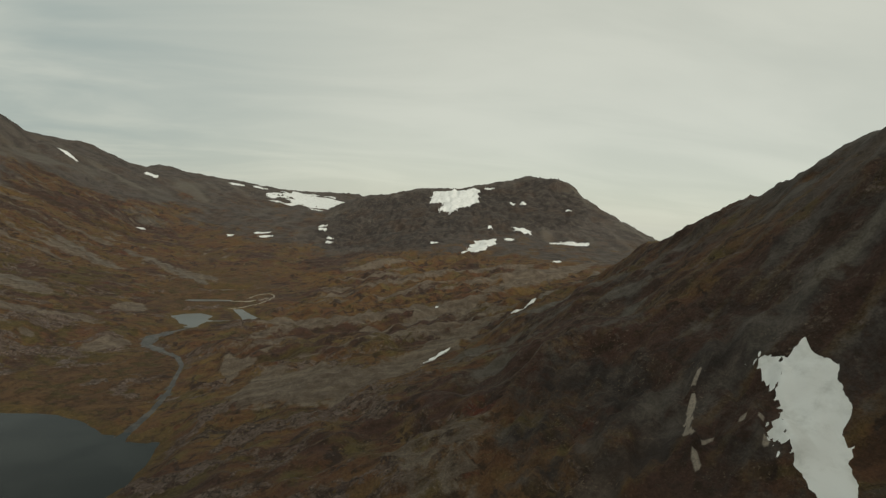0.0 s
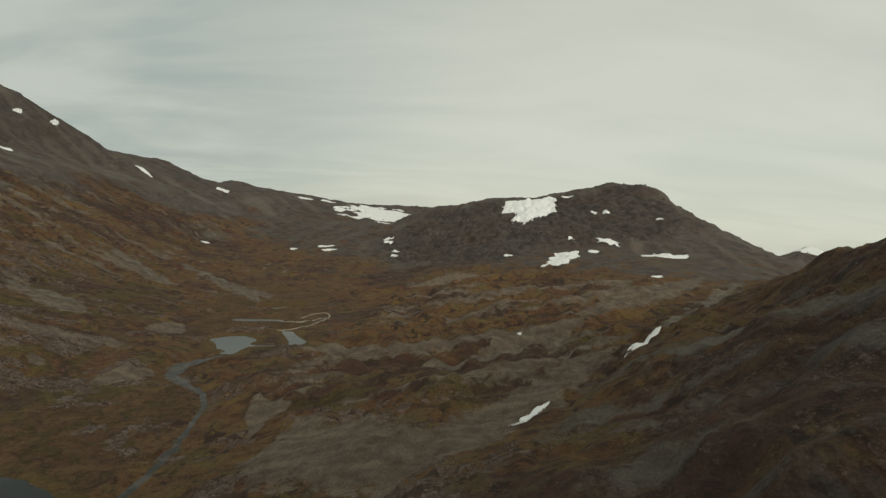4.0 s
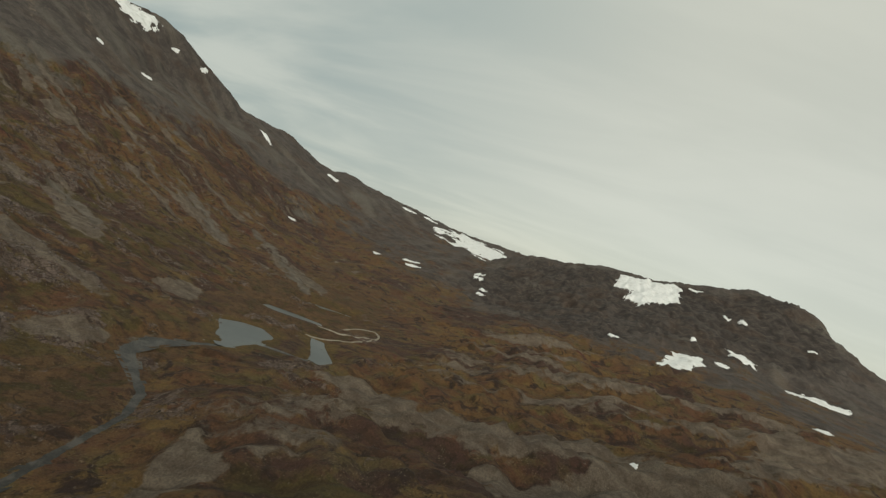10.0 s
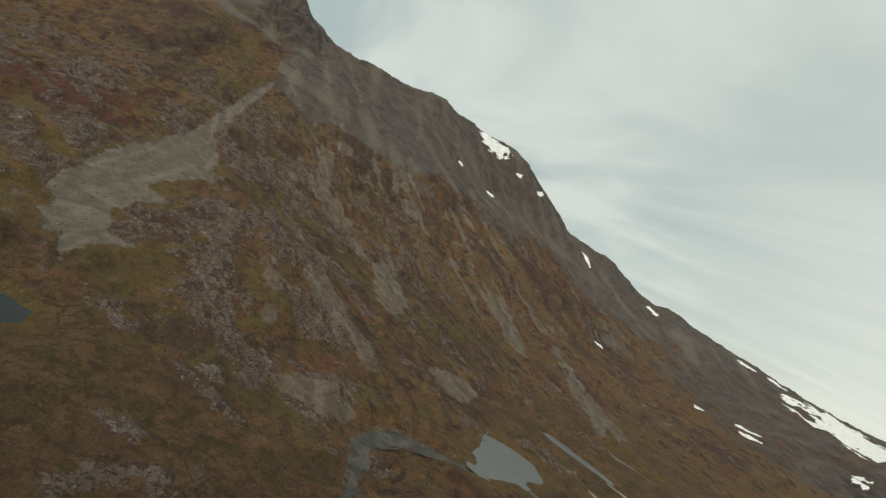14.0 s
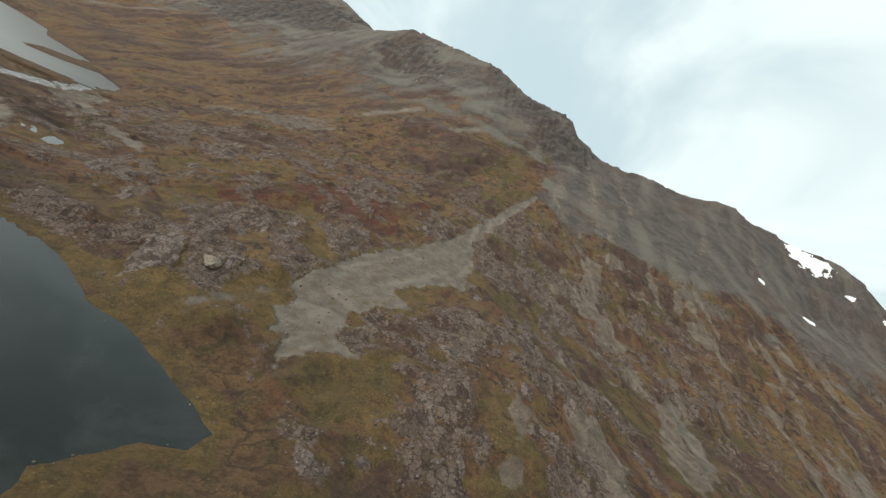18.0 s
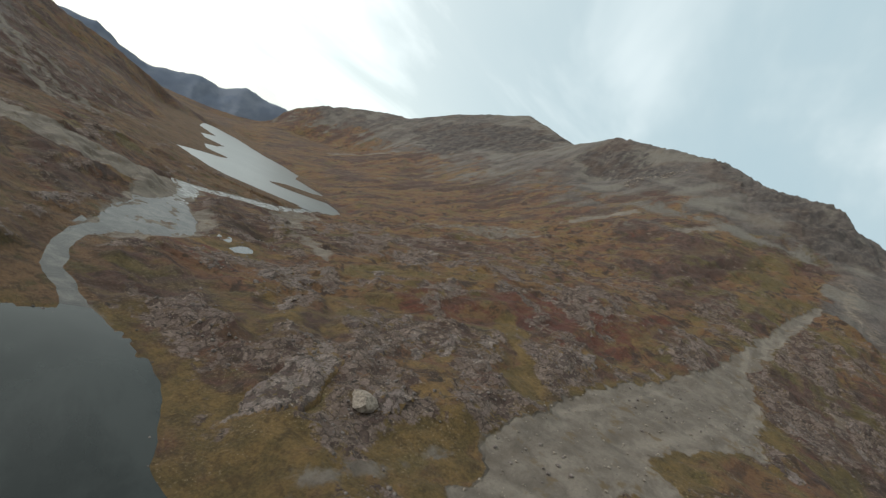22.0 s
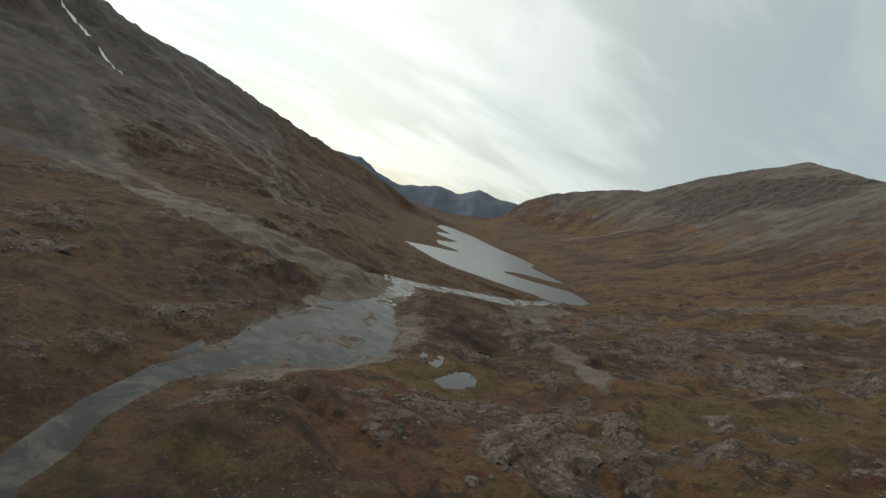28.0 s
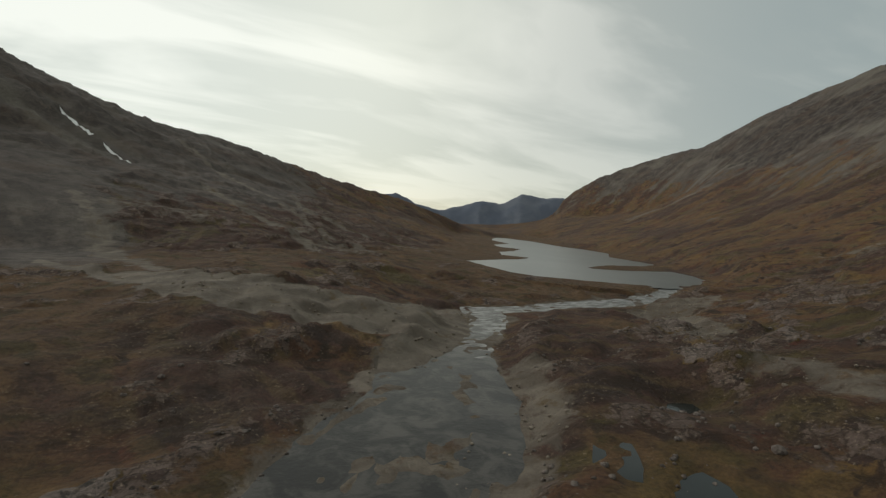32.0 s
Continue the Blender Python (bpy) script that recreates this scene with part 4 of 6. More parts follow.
INLET = [(-590, 169, 3.34), (-577.9, 177.2, 3.1), (-557.3, 199.5, 2.1), (-538.4, 230.5, 0.9), (-534.9, 253.7, 0.3), (-524.6, 288.1, -0.3)]
INLET_WIDE = [(-590, 169, 7), (-577.9, 177.2, 5), (-557.3, 199.5, 5), (-538.4, 230.5, 5), (-534.9, 253.7, 5), (-524.6, 288.1, 8)]
STREAMS = [(NORTH_STREAM, NORTH_WIDE), (LINK_STREAM, LINK_WIDE), (OUTLET, OUTLET_WIDE), (SHALLOWS, SHALLOWS_WIDE), (INLET, INLET_WIDE)]
# stretches of bare gravel: middle line with half width
GRAVELS = [
    [(-739.6, 81.7, 8.6), (-705.2, 129, 10.3), (-662.2, 159.1, 10.3), (-602, 184.9, 8.6)],
    [(-785, 830, 12), (-700, 812, 15), (-645, 806, 9)],
    [(-872, 1137, 16), (-788, 1113, 15), (-706, 1082, 16)],
    [(-759, 1220, 11), (-660, 1160, 15), (-590, 1125, 16), (-494, 1044, 8)],
    [(-1175, 176, 9), (-1250, 215, 14), (-1330, 254, 10)],
    [(-1500, 225, 16), (-1600, 330, 20)],
    [(-1457, 446, 14), (-1537, 490, 16)],
    [(-2501, -1267, 30), (-2634, -1062, 30)],
    [(-823, -660, 8), (-820, -434, 7), (-840, -309, 6)],
    [(-900, -900, 9), (-860, -640, 8), (-905, -480, 7), (-960, -420, 6)],
    [(-697, -1185, 12), (-796, -832, 10), (-839, -770, 8)],
    [(-544, -450, 8), (-578, -308, 12), (-590, -200, 13), (-612, -125, 10)],
    [(-699, -701, 10), (-734, -552, 14), (-760, -400, 12), (-763, -277, 8)],
    [(127.3, 661.3, 9), (258, 903, 16), (412.8, 1204, 20)],
]
# outlines of bare and overgrown ground, seen from above
FAN = [(-1265, 664), (-1153, 636), (-1040, 602), (-903, 566), (-820, 572), (-731, 564), (-720, 544), (-687, 517), (-659, 510), (-635, 526), (-622, 503), (-593, 491), (-560, 493), (-544, 509), (-538, 495), (-532, 482), (-525, 476), (-511, 474), (-524, 466), (-540, 465), (-535, 456), (-557, 451), (-591, 453), (-602, 442), (-636, 450), (-683, 457), (-721, 469), (-798, 502), (-870, 534), (-1006, 572), (-1193, 629)]
STRAND = [(-570, 438), (-521, 422), (-511, 409), (-518, 406), (-558, 422), (-589, 436)]
SOUTH_FAN = [(-545, -190), (-588, -116), (-622, -108), (-669, -75), (-704, -38), (-774, -59), (-799, -38), (-788, -6), (-752, 28), (-722, 50), (-693, 66), (-661, 80), (-676, 55), (-702, 26), (-674, 8), (-646, -8), (-609, -38), (-592, -76), (-560, -130)]
RIVER_BANK = [(-735, 67), (-727, 105), (-714, 132), (-702, 140), (-680, 148), (-655, 166), (-620, 178), (-596, 186), (-590, 176), (-640, 152), (-677, 128), (-700, 118), (-715, 100)]
LAKE_BAR = [(-905, -8), (-967, -12), (-989, 25), (-928, 38), (-862, 105), (-836, 112), (-811, 99), (-850, 66), (-880, 40)]
LAKE_BAR_END = [(-811, 142), (-788, 138), (-770, 190), (-757, 222), (-775, 220), (-792, 184)]
BOWL = [(-195, 476), (-180, 535), (-125, 530), (-72, 503), (-30, 531), (6, 580), (61, 624), (80, 600), (52, 545), (15, 507), (-9, 480), (-40, 446), (-70, 415), (-118, 416), (-165, 442)]
BAND_LOW = [(-273, 755), (-247, 800), (-163, 766), (-87, 805), (-27, 840), (21, 794), (-30, 780), (-96, 710), (-166, 701), (-228, 719)]
BAND_HIGH = [(-107, 679), (-48, 731), (6, 810), (79, 805), (63, 770), (6, 691), (-39, 640), (-70, 615)]
BAND_FAR = [(115, 970), (219, 1115), (398, 1350), (300, 1064), (147, 890), (64, 795)]
TONGUE = [(-1100, 757), (-1092, 787), (-997, 770), (-927, 752), (-890, 774), (-854, 790), (-828, 767), (-857, 750), (-905, 731), (-970, 732)]
SLIPS = [
    [(-1140, 792), (-1175, 843), (-1118, 837), (-1098, 799)], [(-597, 654), (-610, 683), (-579, 704), (-515, 678), (-528, 665), (-556, 655)],
    [(-754, 794), (-785, 830), (-695, 812), (-662, 820), (-583, 765), (-643, 757)], [(-435, 606), (-446, 628), (-424, 646), (-407, 658), (-394, 648), (-400, 629), (-410, 612)],
    [(-900, 1120), (-802, 1107), (-773, 1130), (-664, 1058), (-673, 1037), (-760, 1068), (-815, 1062)], [(-707, 1179), (-623, 1145), (-593, 1165), (-489, 1105), (-476, 1067), (-548, 1083), (-609, 1100)],
    [(-515, 777), (-518, 826), (-497, 840), (-461, 795), (-478, 782)], [(-1071, 944), (-1075, 1005), (-993, 958), (-1028, 940)], [(-251, 597), (-204, 572), (-209, 539), (-211, 513), (-240, 557)],
]
CONE = [(-1245, 655), (-1439, 690), (-1640, 770), (-1700, 880), (-1767, 1272), (-1790, 1451), (-1740, 1660), (-1560, 1420), (-1343, 1180), (-1221, 1045), (-1230, 950), (-1195, 880), (-1223, 822), (-1214, 776), (-1165, 746), (-1188, 710)]
SOUTH_SCREE = [(-440, -640), (-510, -680), (-560, -560), (-575, -450), (-600, -290), (-588, -177), (-540, -150), (-480, -200), (-400, -330)]
STRIPS = [[(-785, -562), (-797, -395), (-847, -304), (-793, -237), (-764, -312), (-757, -478)], [(-547, -438), (-649, -482), (-704, -431), (-689, -383), (-628, -393), (-577, -374)]]
SHELF = [(-2493, -780), (-2616, -535), (-2235, -119), (-1784, 228), (-1480, 433), (-1455, 490), (-1400, 440), (-1624, 220), (-1863, 0), (-2095, -365)]
FLATS = [[(-1190, 134), (-1470, 91), (-1451, 201), (-1265, 235), (-1150, 185)], [(-1374, -110), (-1381, 10), (-1400, 120), (-1225, 162), (-1160, 100), (-1260, 20)]]
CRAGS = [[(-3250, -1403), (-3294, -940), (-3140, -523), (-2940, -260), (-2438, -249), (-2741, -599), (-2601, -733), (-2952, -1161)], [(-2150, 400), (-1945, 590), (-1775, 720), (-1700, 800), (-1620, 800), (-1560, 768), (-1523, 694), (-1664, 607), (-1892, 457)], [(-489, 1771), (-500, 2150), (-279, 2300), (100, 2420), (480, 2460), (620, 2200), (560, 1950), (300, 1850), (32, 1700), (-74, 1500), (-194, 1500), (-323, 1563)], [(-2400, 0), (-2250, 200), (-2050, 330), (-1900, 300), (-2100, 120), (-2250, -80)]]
EAST_CRAG = [(32, 292), (76, 293), (131, 274), (148, 232), (138, 197), (123, 160), (60, 190), (27, 225), (34, 250)]
EAST_SLIP = [(-34, 281), (-5, 267), (10, 294), (29, 292), (33, 251), (28, 226), (26, 210), (-7, 220), (-19, 234)]
ROCKY = [
    [(-433, 516), (-557, 553), (-758, 660), (-664, 690), (-525, 697), (-411, 664), (-370, 595), (-380, 545)], [(-538, 544), (-728, 615), (-830, 693), (-607, 653), (-499, 631), (-464, 558)],
    [(-989, 552), (-1220, 636), (-1113, 697), (-776, 678), (-757, 629), (-832, 588)], [(-557, 262), (-645, 271), (-680, 309), (-662, 381), (-697, 418), (-648, 436), (-584, 408), (-594, 353), (-552, 307)],
    [(-564, 238), (-630, 228), (-650, 297), (-642, 339), (-744, 396), (-650, 425), (-549, 349), (-552, 282)], [(-802, 314), (-876, 351), (-806, 381), (-760, 358)],
    [(-562, 205), (-600, 190), (-640, 196), (-690, 215), (-680, 270), (-620, 290), (-560, 262)], [(-748, 43), (-777, 35), (-806, 52), (-838, 75), (-800, 130), (-765, 122), (-737, 109), (-725, 95)], [(-666, 152), (-683, 145), (-695, 147), (-695, 170), (-686, 178), (-666, 177)], [(-870, 82), (-945, 91), (-920, 150), (-860, 195), (-812, 185), (-810, 144)],
]
RED_HEATH = [[(-763, 340), (-881, 335), (-926, 420), (-1010, 510), (-859, 490), (-739, 439), (-767, 388)], [(-690, 330), (-740, 300), (-800, 330), (-770, 370), (-720, 360)]]
BELT = [(-547, 315), (-556, 330), (-545, 352), (-560, 375), (-590, 410), (-618, 433), (-700, 420), (-766, 376), (-785, 388), (-702, 452), (-623, 442), (-588, 438), (-524, 410), (-510, 395), (-508, 373), (-522, 339)]
MOSS_RIM = [(-674, 184), (-690, 170), (-692, 160), (-708, 146), (-722, 150), (-716, 160), (-730, 166), (-722, 184), (-708, 194), (-680, 198)]
MOSS = [(-500, 385), (-516, 418), (-548, 448), (-542, 463), (-516, 466), (-490, 474), (-465, 462), (-480, 436), (-490, 416)]


# pale stone runs below the western col and on the southern side: middle line with half width
RUNS = [
    [(-1640, 788, 6), (-1582, 794, 9), (-1462, 797, 13), (-1365, 800, 15), (-1223, 795, 10)],
    [(-1480, 716, 8), (-1417, 712, 10), (-1300, 700, 12), (-1192, 729, 8)],
    [(-1640, 880, 5), (-1540, 890, 7), (-1420, 900, 8)], [(-1700, 1150, 5), (-1560, 1130, 8), (-1420, 1080, 8)],
    [(-1740, 1330, 5), (-1600, 1300, 8), (-1480, 1240, 8)],
]
# veins of pale rock on the eastern face
VEINS = [
    [(126, 236, 1.3), (119, 228, 1.0), (109, 208, 1.6), (104, 188, 1.2)],
    [(108, 199, 1.0), (121, 199, 1.2), (128, 195, 1.0), (124, 180, 1.0)],
]


def area(x, y, outlines, soft, fray, seed):
    """How far a place lies inside any of the outlines, from 0 to 1, with a frayed rim."""
    out = np.zeros(np.shape(x))
    for ring in outlines:
        k = near_box(x, y, ring, soft + fray * 2)
        if k.any():
            d = in_shore(x[k], y[k], ring) + fray * rough(x[k], y[k], fray * 4, 4, seed, 0.6)
            out[k] = np.maximum(out[k], 1 - ramp(-soft, soft, d))
    return out


def rockiness(x, y, z):
    """How far bare rock breaks through the heath, from 0 to 1, in bands along the strike."""
    u, v = x * 0.82 + y * 0.57, -x * 0.57 + y * 0.82
    u, v = u + 14 * lattice(x, y, 60, 301), v + 14 * lattice(x, y, 60, 305)
    n = rough(u * 0.62, v, 48, 5, 311, 0.6)
    lean = ramp(0.05, 0.3, steepness(x, y)) * 0.34 + ramp(14, 40, z) * 0.14 - 0.26
    wild = 0.16 * rough(x, y, 230, 2, 331)
    return ramp(-0.15, 0.6, n + lean + wild + 0.3 * area(x, y, ROCKY, 12, 12, 203))


def moraine_zone(x, y):
    return ramp(-330, -200, x) * (1 - ramp(40, 150, x - 0.28 * np.maximum(y - 500, 0))) * ramp(500, 600, y) * (1 - ramp(1250, 1500, y))


def moraine(x, y):
    """Long low ridges left by the ice across the eastern floor, from -1 to 1."""
    u, v = x * 0.95 + y * 0.3, -x * 0.3 + y * 0.95
    v = v + 22 * lattice(x, y, 190, 191)
    return rough(u * 0.2, v, 62, 3, 193, 0.55)


def ground(x, y, wide_chute, thin_chute):
    """Height of the ground with its humps, gullies, water beds and shores."""
    z = broad(x, y)
    steep = steepness(x, y)
    high = ramp(0.18, 0.5, steep)
    wx, wy = x + 30 * lattice(x, y, 160, 5), y + 30 * lattice(x, y, 160, 9)
    hump = rough(wx, wy, 110, 3, 21) * 5.5 + np.abs(rough(wx, wy, 46, 3, 33)) * 5.0 - 1.5
    smooth = (1 - 0.85 * area(x, y, [CONE, SOUTH_SCREE, FAN], 25, 10, 173)) * (1 - 0.5 * ramp(-1250, -1600, x) * ramp(750, 500, y))
    fall = rough(x, y, 260, 3, 41) * 14 - np.abs(rough(wx, wy, 120, 4, 55, 0.55)) * 16 + 6
    calm = 1 - 0.75 * (1 - ramp(0.02, 0.12, steep))
    meadow = ramp(-500, -470, x) * (1 - ramp(-330, -250, x)) * ramp(690, 740, y) * (1 - ramp(1070, 1150, y))
    z = z + hump * calm * (1 - 0.55 * high) * (1 - 0.85 * meadow) * (1 + 0.7 * ramp(-330, -180, x) * ramp(480, 620, y) * (1 - ramp(1300, 1600, y))) * smooth + fall * high * smooth
    patchy = 0.35 + 0.65 * ramp(-0.2, 0.5, rough(x, y, 420, 2, 61))
    z = z + ramp(0.12, 0.4, steep) * patchy * (wide_chute * 3.4 + thin_chute * 1.1) * (0.35 + 0.65 * smooth)
    z = z + 11 * moraine(x, y) * moraine_zone(x, y)
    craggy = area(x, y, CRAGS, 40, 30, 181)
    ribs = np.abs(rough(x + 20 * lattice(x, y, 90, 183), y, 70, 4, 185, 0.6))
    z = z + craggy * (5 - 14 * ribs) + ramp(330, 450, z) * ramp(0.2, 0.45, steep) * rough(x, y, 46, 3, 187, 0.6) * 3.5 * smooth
    layers = rough((x * 0.55 + y * 0.83) * 0.18, x * 0.83 - y * 0.55 + 0.5 * z, 11, 4, 197, 0.62)
    z = z + area(x, y, [EAST_CRAG], 10, 8, 199) * layers * 5
    rock = rockiness(x, y, z)
    z = z + rough(x, y, 14, 2, 71) * 0.5 + rock * smooth * (0.9 + 2.8 * np.abs(rough(x, y, 19, 3, 73, 0.6)) + 1.2 * rough(x, y, 7, 1, 77))
    for level, shore in WATERS:
        wide = 70 if shore is LAKE[1] or shore is POND_C[1] else 42 if shore is TARN[1] else 28
        k = near_box(x, y, shore, wide + 8)
        if not k.any():
            continue
        xs, ys, zs = x[k], y[k], z[k]
        d = in_shore(xs, ys, shore) + rough(xs, ys, 26, 3, 83) * (3.0 if len(shore) > 12 else 1.2)
        bank = level + 0.12 + np.maximum(zs - level, 0.25) * ramp(-2, wide, d) * ramp(0, 6, d + 2) + 0.6 * ramp(0, 5, d)
        z[k] = np.where(d > 0, np.where((d < wide) & ((zs > level) | (len(shore) > 7)), bank, zs), level - 0.15 - 3.0 * ramp(0, 30, -d))
        edge = (np.abs(d) < 3.2) & ((d < 0) | (zs > level - 2))
        z[k] = np.where(edge, level + 0.13 * d, z[k])
    for line, widths in STREAMS:
        k = near_box(x, y, line, 70)
        if not k.any():
            continue
        xs, ys, zs = x[k], y[k], z[k]
        d, level = to_line(xs, ys, line)
        _, half = to_line(xs, ys, widths)
        d = d + rough(xs, ys, 18, 3, 91) * np.minimum(3.5, half * 0.35) - half
        bank = level + 0.1 + np.maximum(zs - level, 0.2) * ramp(-1, 22, d) + 0.4 * ramp(0, 4, d)
        bed = level - 0.12 - 0.8 * ramp(0, 7, -d) + np.maximum(rough(xs, ys, 9, 2, 97), -0.2) * 0.35
        bars = ramp(-0.1, 0.5, rough(xs * 0.8 - ys * 0.55, (xs * 0.55 + ys * 0.8) * 0.5, 20, 4, 99, 0.6)) * ramp(5.5, 9, half) * 0.95
        z[k] = np.where(d > 0, np.where((d < 22) & (zs > level), bank, zs), np.minimum(bed + bars, zs))
        z[k] = np.where((np.abs(d) < 2.2) & (np.abs(zs - level) < 8), level + 0.12 * d, z[k])
    return z


# ---- the sheet of ground: finest round the tarn, coarser with distance --------
def axis(lo, hi, core_lo, core_hi, fine, grow, most):
    a = list(np.arange(core_lo, core_hi + 0.1, fine))
    s = fine
    while a[-1] < hi:
        s = min(s * grow, most)
        a.append(a[-1] + s)
    left, s = [core_lo], fine
    while left[-1] > lo:
        s = min(s * grow, most)
        left.append(left[-1] - s)
    return np.array(left[:0:-1] + a)


AX = axis(-4300, 2400, -1020, 200, 3.1, 1.016, 23)
AY = axis(-3960, 4300, -290, 970, 3.1, 1.016, 23)
MX, MY = np.meshgrid(AX, AY)
WIDE_CHUTE = chutes(MX, MY, 55, 4, 501)
THIN_CHUTE = chutes(MX, MY, 19, 4, 521) * (1 - ramp(7, 13, np.maximum(np.gradient(AX)[None, :], np.gradient(AY)[:, None])))
MZ = ground(MX, MY, WIDE_CHUTE, THIN_CHUTE)


def surf(x, y):
    """Height of the finished sheet at one place or many."""
    x, y = np.asarray(x, float), np.asarray(y, float)
    i = np.clip(np.searchsorted(AX, x) - 1, 0, len(AX) - 2)
    j = np.clip(np.searchsorted(AY, y) - 1, 0, len(AY) - 2)
    fu, fv = (x - AX[i]) / (AX[i + 1] - AX[i]), (y - AY[j]) / (AY[j + 1] - AY[j])
    a, b, c, d = MZ[j, i], MZ[j, i + 1], MZ[j + 1, i], MZ[j + 1, i + 1]
    return a * (1 - fu) * (1 - fv) + b * fu * (1 - fv) + c * (1 - fu) * fv + d * fu * fv



def sheet(name, verts, quads, mat, parent=None):
    me = bpy.data.meshes.new(name)
    me.vertices.add(len(verts))
    me.vertices.foreach_set("co", np.ascontiguousarray(verts, np.float32).ravel())
    me.loops.add(quads.size)
    me.polygons.add(len(quads))
    me.loops.foreach_set("vertex_index", np.ascontiguousarray(quads, np.int32).ravel())
    me.polygons.foreach_set("loop_start", np.arange(0, quads.size, 4, dtype=np.int32))
    me.update(calc_edges=True)
    me.polygons.foreach_set("use_smooth", np.ones(len(quads), bool))
    me.materials.append(mat)
    ob = new(name, me)
    ob.parent = parent
    return ob


def grid_quads(ny, nx):
    k = np.arange(ny * nx).reshape(ny, nx)
    return np.stack([k[:-1, :-1], k[:-1, 1:], k[1:, 1:], k[1:, :-1]], -1).reshape(-1, 4)


def float_layer(me, name, values):
    a = me.attributes.new(name, "FLOAT", "POINT")
    a.data.foreach_set("value", np.ascontiguousarray(values, np.float32).ravel())


land = sheet("ground", np.stack([MX, MY, MZ], -1).reshape(-1, 3), grid_quads(*MX.shape), GROUND)
tagged(land, "rust-brown autumn tundra valley with grey scree mountainsides", "terrain", kind="structure")
steep = np.hypot(np.gradient(MZ, axis=1) / np.gradient(MX, axis=1), np.gradient(MZ, axis=0) / np.gradient(MY, axis=0))
low = steepness(MX, MY)
wander = rough(MX, MY, 300, 3, 101)
line = 225 - 45 * ramp(-1000, -1400, MX) * ramp(650, 850, MY) + 140 * ramp(-900, -1500, MX) * (1 - ramp(600, 800, MY)) - 130 * ramp(-150, -450, MY) * ramp(-1250, -850, MX)
scree = ramp(-120, 150, MZ - line + 75 * wander) * 0.85 + ramp(0.5, 0.85, low) * 0.2
FLOW = chutes(MX, MY, 9, 4, 571)
SPACING = np.maximum(np.gradient(AX)[None, :], np.gradient(AY)[:, None])
FLOW = FLOW + (0.7 * WIDE_CHUTE - FLOW) * ramp(4, 9, SPACING)
TONGUE_WAY = chutes(MX, MY, 26, 3, 541)
DRIFT_WAY = chutes(MX, MY, 40, 3, 575)
# thin grey steps that run level along the western slopes
steps = rough(MZ * 1.7 + 30 * lattice(MX, MY, 150, 161), (MX * 0.7 + MY * 0.7) * 0.22, 70, 3, 163)
scree = scree + 0.24 * steps * ramp(-500, -1000, MX) * ramp(0.08, 0.2, low)
south = ramp(-150, -350, MY)
scree = scree + 0.45 * south * ramp(50, 130, MZ) * ramp(-1150, -800, MX)
scree = scree + 0.6 * ramp(1120, 1620, MY + 0.3 * MX + 150 * rough(MX, MY, 400, 2, 103)) + 0.3 * ramp(-250, -700, MY) * ramp(-1000, -700, MX)
scree = scree + ramp(0.1, 0.25, low) * (0.15 + 0.25 * south) * (np.clip(WIDE_CHUTE, -0.6, 1) + 0.6 * np.clip(THIN_CHUTE, -0.6, 1))
east = ramp(-60, 60, MX) * (1 - ramp(480, 720, MY))
scree = scree * (1 - 0.75 * east * (1 - ramp(240, 330, MZ))) + east * (0.34 + 0.22 * WIDE_CHUTE + 0.3 * THIN_CHUTE + 0.2 * rough(MX, MY, 60, 3, 169))
scree = np.maximum(scree, area(MX, MY, [CONE, SOUTH_SCREE], 22, 16, 173))
scree = np.maximum(scree, 0.55 * area(MX, MY, [SHELF], 60, 40, 175))
chute = 0.7 * ramp(0.1, 0.6, steps) * ramp(-1000, -1400, MX) * ramp(900, 700, MY) + ramp(0.1, 0.3, low) * np.clip(0.35 + 0.5 * WIDE_CHUTE + 0.35 * THIN_CHUTE + 0.5 * rough(MX, MY, 260, 3, 167), 0, 1)
gravel = np.zeros_like(MZ)
for line in GRAVELS:
    k = near_box(MX, MY, line, 90)
    d, half = to_line(MX[k], MY[k], line)
    gravel[k] = np.maximum(gravel[k], 0.72 - 0.72 * ramp(half * 0.2, half * 2.0, d + rough(MX[k], MY[k], 34, 4, 111, 0.6) * half * 0.7))
for line, widths in STREAMS:
    k = near_box(MX, MY, line, 90)
    d, _ = to_line(MX[k], MY[k], line)
    _, half = to_line(MX[k], MY[k], widths)
    gravel[k] = np.maximum(gravel[k], (0.66 - 0.3 * ramp(9, 5, half)) * (1 - ramp(half - 1, half + 5 + 0.35 * half, d + rough(MX[k], MY[k], 30, 2, 121) * 6)))
gravel = np.maximum(gravel, area(MX, MY, [FAN, SOUTH_FAN], 4, 5, 113))
gravel = np.maximum(gravel, 0.66 * area(MX, MY, [STRAND, LAKE_BAR, LAKE_BAR_END, RIVER_BANK], 6, 6, 113))
gravel = np.maximum(gravel, 0.55 * area(MX, MY, STRIPS + FLATS, 25, 20, 115))
zone = moraine_zone(MX, MY)
tongue = TONGUE_WAY + 0.35 * rough(MX, MY, 50, 3, 543)
worn = ramp(0.1, 0.75, tongue + 0.35 * rough(MX, MY, 320, 2, 547) + 0.25 * ramp(0.15, 0.35, low) - 0.2) * (0.25 + 0.75 * ramp(-420, -520, MX)) * ramp(380, 520, MY + 0.4 * (MX + 500)) * (1 - ramp(1500, 2000, MY)) * (1 - ramp(180, 300, MZ))
worn = np.maximum(worn, 0.72 * zone * ramp(-0.05, 0.55, moraine(MX, MY) + 0.35 * rough(MX, MY, 150, 3, 549)))
